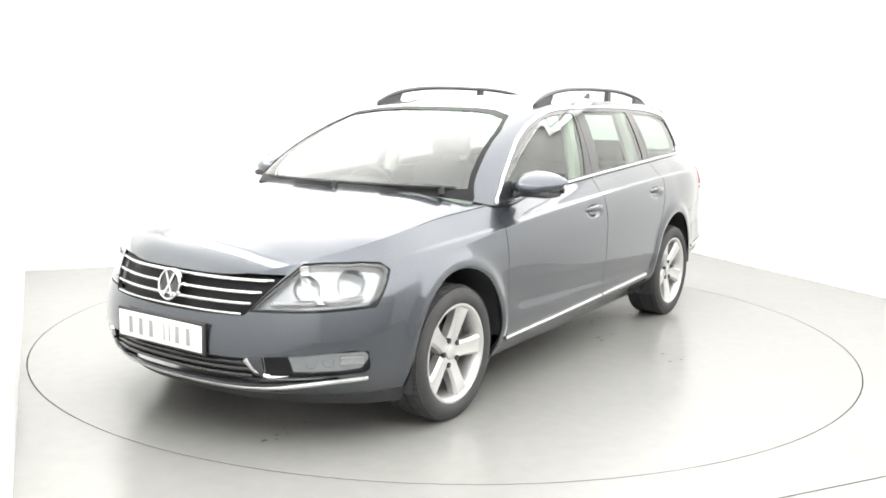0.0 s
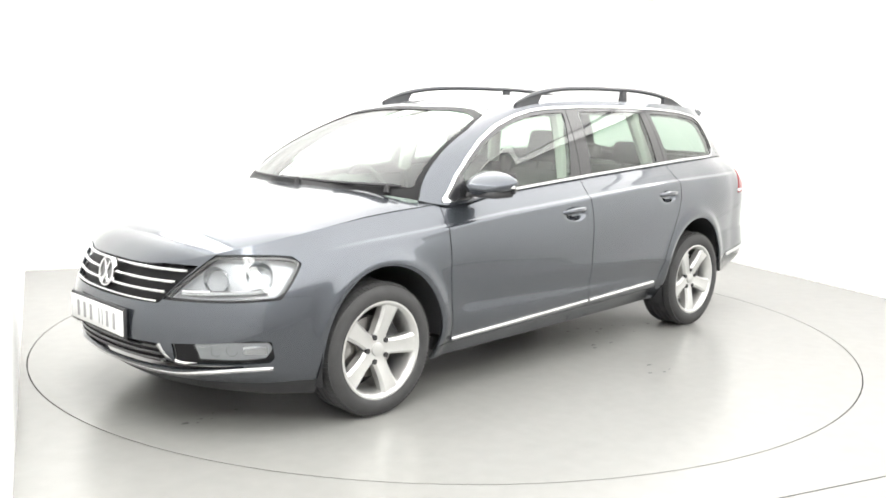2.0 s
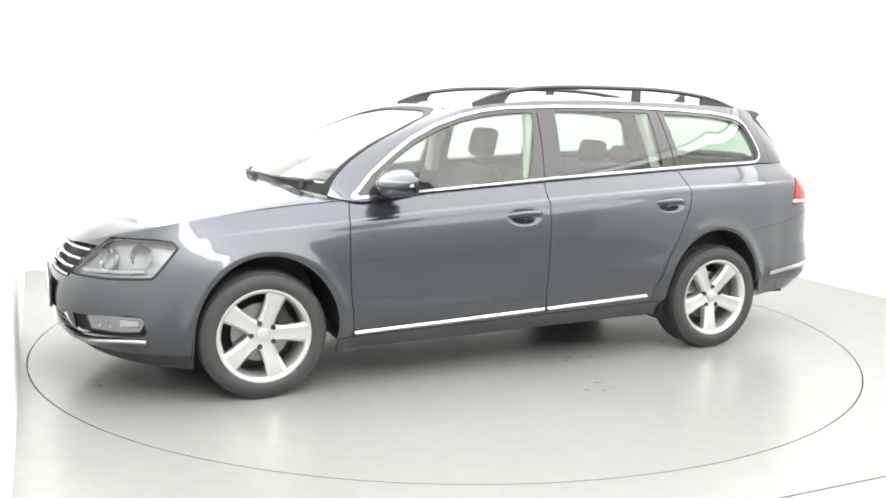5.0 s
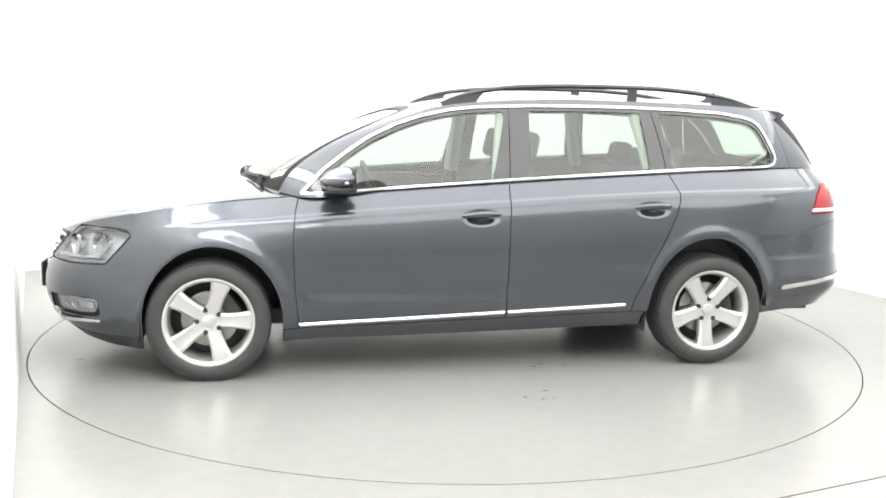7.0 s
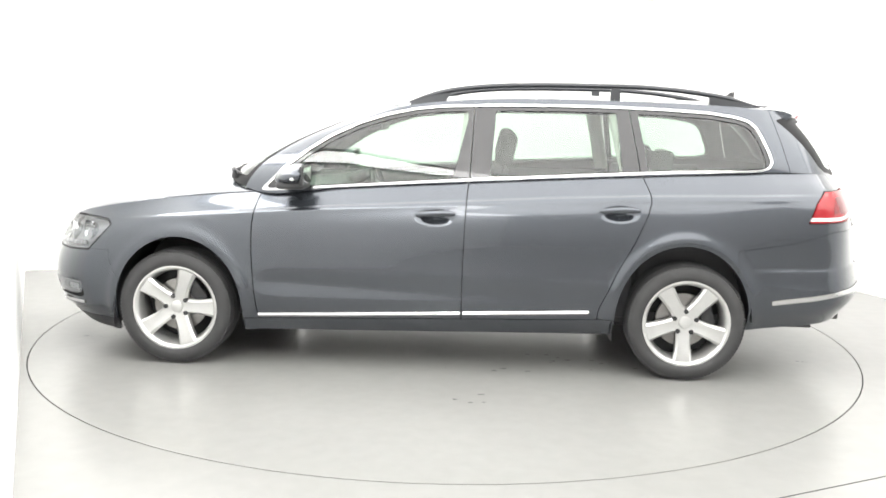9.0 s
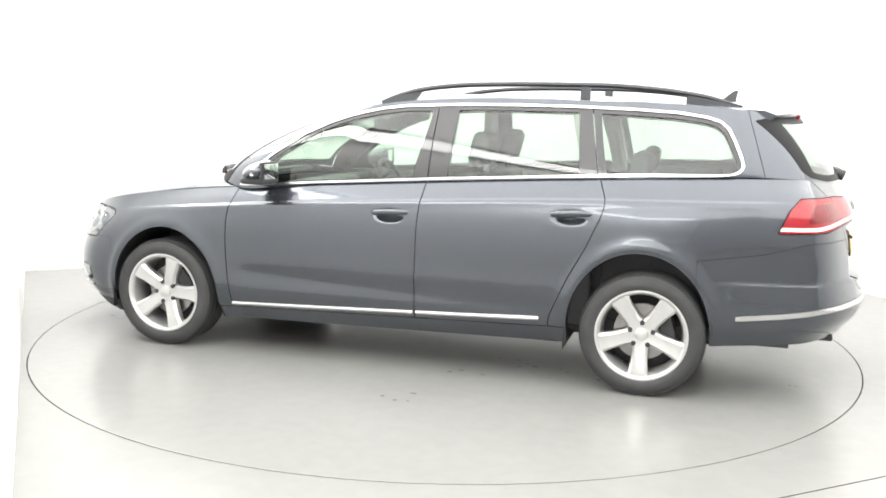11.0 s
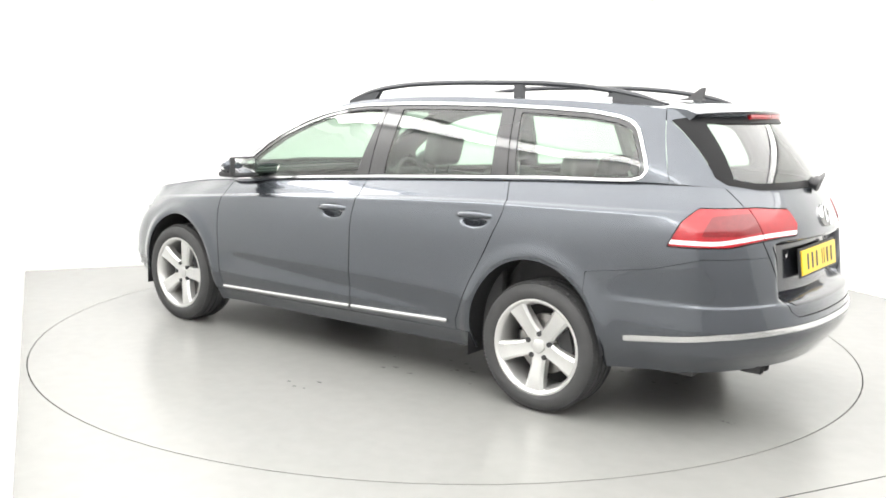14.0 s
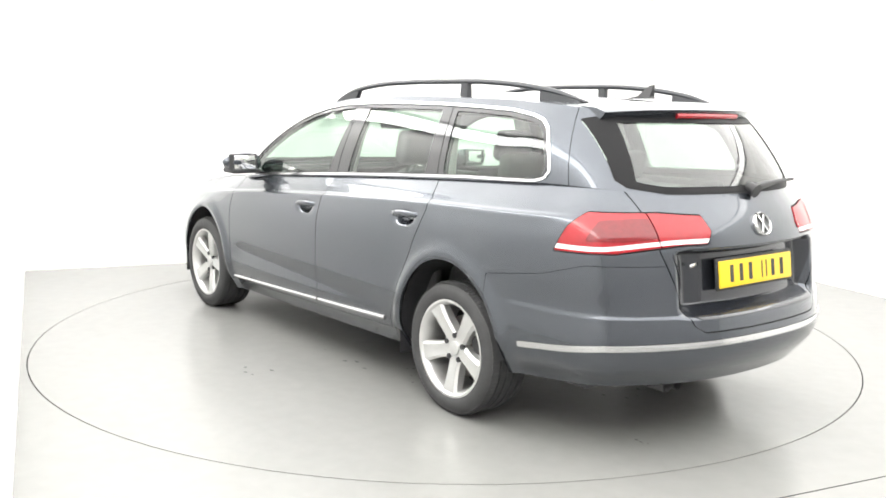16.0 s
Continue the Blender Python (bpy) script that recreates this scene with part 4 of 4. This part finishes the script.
def cabin(car):
    for y in (.36, -.36):
        bm = bmesh.new()
        seat(bm, .02, y, .50, .34)
        ob = part("front_seat", bm, CABIN, car, "dark grey cloth front seat", at=AT)
        bm = bmesh.new()
        box(bm, pose(-.40, y, 1.175, 0, -14, 0), .10, .26, .19, .04, 3)
        for d in (-.06, .06):
            cyl(bm, pose(-.385, y + d, 1.06, 0, -14, 0), .006, .006, .12, 8)
        part("headrest", bm, CABIN, ob, at=pose(0, 0, 0))
    bm = bmesh.new()
    box(bm, pose(-.86, 0, .44, 0, -8, 0), .50, 1.30, .16, .05, 3)
    box(bm, pose(-1.17, 0, .74, 0, -20, 0), .14, 1.30, .60, .05, 3)
    ob = part("rear_seat", bm, CABIN, car, "dark grey cloth rear bench", at=AT)
    for y in (.38, 0, -.38):
        bm = bmesh.new()
        box(bm, pose(-1.27, y, 1.115, 0, -14, 0), .09, .25, .15 if y else .10, .035, 3)
        for d in (-.05, .05):
            cyl(bm, pose(-1.255, y + d, 1.04, 0, -14, 0), .006, .006, .10, 8)
        part("headrest", bm, CABIN, ob, at=pose(0, 0, 0))
    bm = bmesh.new()
    box(bm, pose(.78, 0, .86, 0, 6, 0), .46, 1.40, .14, .05, 3)
    box(bm, pose(.66, 0, .70), .30, 1.38, .26, .05, 3)
    box(bm, pose(.56, -.36, .935, 0, 20, 0), .16, .34, .07, .03, 3)
    part("dashboard", bm, TRIM, car, "dark grey dashboard", at=AT)
    # steering wheel on the right-hand side
    bm = bmesh.new()
    n = 40
    tube(bm, [(0, .185 * math.cos(2 * math.pi * k / n), .185 * math.sin(2 * math.pi * k / n)) for k in range(n + 1)], .014, 8, caps=False)
    box(bm, pose(.02, 0, 0), .05, .14, .11, .03, 3)
    for a in (0, 180, 270):
        box(bm, pose(.01, .1 * math.cos(radians(a)), .1 * math.sin(radians(a)), a, 0, 0), .015, .12, .035, .006)
    part("steering_wheel", bm, TRIM, car, "black three-spoke steering wheel", at=AT @ pose(.40, -.36, .87, 0, 22, 0))
    # door linings, floor and load floor
    for sgn in (1, -1):
        bm = bmesh.new()
        for x0, x1, h in ((.88, -.18, .955), (-.22, -1.08, 1.0), (-1.12, -1.70, 1.05)):
            box(bm, pose((x0 + x1) / 2, sgn * (.72 if x1 > -1.5 else .64), (h + .3) / 2, 0, 0, 0), x0 - x1, .05, h - .3, .02)
        part("door_lining", bm, TRIM, car, "dark grey door lining", at=AT)
        for line in ([(-.17, sgn * .69, .98), (-.19, sgn * .64, 1.2), (-.21, sgn * .57, 1.40)], [(-1.06, sgn * .68, 1.02), (-1.02, sgn * .63, 1.2), (-.97, sgn * .57, 1.40)]):
            bm = bmesh.new()
            tube(bm, line, .045, 8)
            part("pillar_lining", bm, LINING, car, "pale grey pillar lining", at=AT)
    bm = bmesh.new()
    box(bm, pose(-.6, 0, .30), 2.9, 1.40, .06)
    box(bm, pose(-1.75, 0, .66), .82, 1.30, .05)
    part("cabin_floor", bm, TRIM, car, "dark carpeted cabin floor", at=AT)
    bm = bmesh.new()
    box(bm, pose(-1.62, 0, 1.005), .62, 1.24, .02, .006)
    part("load_cover", bm, TRIM, car, "dark grey load cover", at=AT)
    edge = line_points(ROOF, 2, 9, 60)
    zc = interp([-2.05, -1.6, -1.1, -.4, 0, .2], [1.375, 1.425, 1.446, 1.450, 1.425, 1.395])
    P = cap(edge, (.20, -2.0), zc, 2.2, 24)
    P[:, :, 2] -= .015
    panel("headlining", whole(grid_mesh(P)), LINING, car, "pale headlining", thick=0)
    bm = bmesh.new()
    box(bm, pose(.34, 0, 1.285, 0, 15, 0), .03, .22, .065, .012)
    tube(bm, [(.35, 0, 1.30), (.36, 0, 1.355)], .012, 8)
    part("inside_mirror", bm, TRIM, car, "black inside mirror", at=AT)


def wheels(car):
    made = None
    for x, sgn, turn in ((1.356, 1, 36), (-1.356, 1, 16), (1.356, -1, 20), (-1.356, -1, 40)):
        wheel = new("wheel")
        wheel.parent = car
        wheel["label"] = "five-spoke silver alloy wheel"
        wheel.matrix_local = AT @ pose(x, sgn * .765, .3085, 0, 0, 0 if sgn > 0 else 180) @ pose(0, 0, 0, 0, turn, 0) @ Matrix.Diagonal((.986, 1, .986, 1))
        if made:
            for me, nm, lb in made:
                ob = new(nm, me)
                ob.parent = wheel
                if lb:
                    ob["label"] = lb
            continue
        made = []

        def keep(name, bm, mat, label="", smooth=True):
            ob = part(name, bm, mat, wheel, label, smooth, at=pose(0, 0, 0))
            made.append((ob.data, name, label))
        bm = bmesh.new()
        prof = [(.222, .085), (.228, .104), (.240, .113), (.260, .118), (.281, .114), (.296, .105), (.304, .096), (.309, .088)]
        for g in (.062, .022, -.022, -.062):
            prof += [(.3125, g + .006), (.304, g + .004), (.304, g - .004), (.3125, g - .006)]
        prof += [(.309, -.088), (.296, -.105), (.260, -.118), (.228, -.104), (.222, -.085)]
        lathe(bm, prof, 96)
        for k in range(96):
            for yy in (.085, -.085):
                a = 2 * math.pi * k / 96
                box(bm, Matrix.Rotation(-a, 4, "Y") @ pose(.3055, yy, 0, 0, 0, 18 if yy > 0 else -18), .012, .032, .013)
        keep("tyre", bm, RUBBER, "black road tyre")
        bm = bmesh.new()
        lathe(bm, [(.212, -.09), (.205, -.03), (.195, .03), (.205, .085), (.212, .100), (.222, .108), (.231, .108), (.233, .100), (.224, .088), (.218, .06), (.205, .0), (.222, -.09)], 72)
        keep("rim", bm, ALLOY, "silver alloy rim")
        for k in range(5):
            a0 = math.radians(72 * k)
            bm = bmesh.new()
            rows = []
            for r, w, yf, yb in ((.030, .036, .074, .03), (.060, .040, .076, .03), (.085, .037, .080, .03), (.120, .038, .087, .035), (.160, .042, .094, .045), (.195, .048, .099, .055), (.216, .056, .100, .06)):
                sec = [(-w, yb), (-w * 1.02, yf - .012), (-w * .72, yf), (0, yf - .004), (w * .72, yf), (w * 1.02, yf - .012), (w, yb)]
                rows.append([bm.verts.new((r * math.cos(a0) - q * math.sin(a0), y, r * math.sin(a0) + q * math.cos(a0))) for q, y in sec])
            for a, b in zip(rows, rows[1:]):
                for j in range(6):
                    bm.faces.new((a[j], a[j + 1], b[j + 1], b[j]))
                bm.faces.new((a[6], a[0], b[0], b[6]))
            bm.faces.new(rows[0])
            bm.faces.new(rows[-1][::-1])
            bmesh.ops.recalc_face_normals(bm, faces=bm.faces)
            keep("spoke", bm, ALLOY)
        bm = bmesh.new()
        lathe(bm, [(.066, .03), (.066, .066), (.060, .070), (.036, .072), (.035, .069), (.033, .069), (.032, .078), (.028, .080), (.0001, .081)], 40)
        keep("hub", bm, ALLOY, "silver wheel hub with round cap")
        for k in range(5):
            a = math.radians(72 * k + 36)
            bm = bmesh.new()
            cyl(bm, pose(.060 * math.cos(a), .066, .060 * math.sin(a), 90), .0125, .0125, .03, 14)
            keep("wheel_bolt", bm, BLACK, "dark recessed wheel bolt")
        bm = bmesh.new()
        lathe(bm, [(.06, .012), (.145, .012), (.145, -.012), (.06, -.012)], 48)
        cyl(bm, pose(0, .01, 0, 90), .075, .075, .05, 32)
        keep("brake_disc", bm, STEEL, "grey steel brake disc")
        bm = bmesh.new()
        box(bm, pose(-.125, .0, .02), .075, .09, .16, .015)
        keep("brake_caliper", bm, BLACK, "dark brake caliper")
        bm = bmesh.new()
        cyl(bm, pose(0, -.09, 0, 90), .215, .215, .01, 40)
        keep("back_plate", bm, BLACK)


room()
table = turntable()
car = build_car()


def motions():
    start = [(0.0, 236.13), (0.5, 234.39), (1.0, 231.83), (1.5, 228.62)]
    steady = lambda t: 238.055 - 6.50329 * t - 0.0358329 * t * t + 0.00085932 * t**3
    turns = start + [(t / 2, steady(t / 2)) for t in range(4, 33)]
    walk(car, [(t, pose(0, 0, 0, 0, 0, a)) for t, a in turns])
    walk(table, [(t, pose(0, 0, 0, 0, 0, a)) for t, a in turns])


motions()
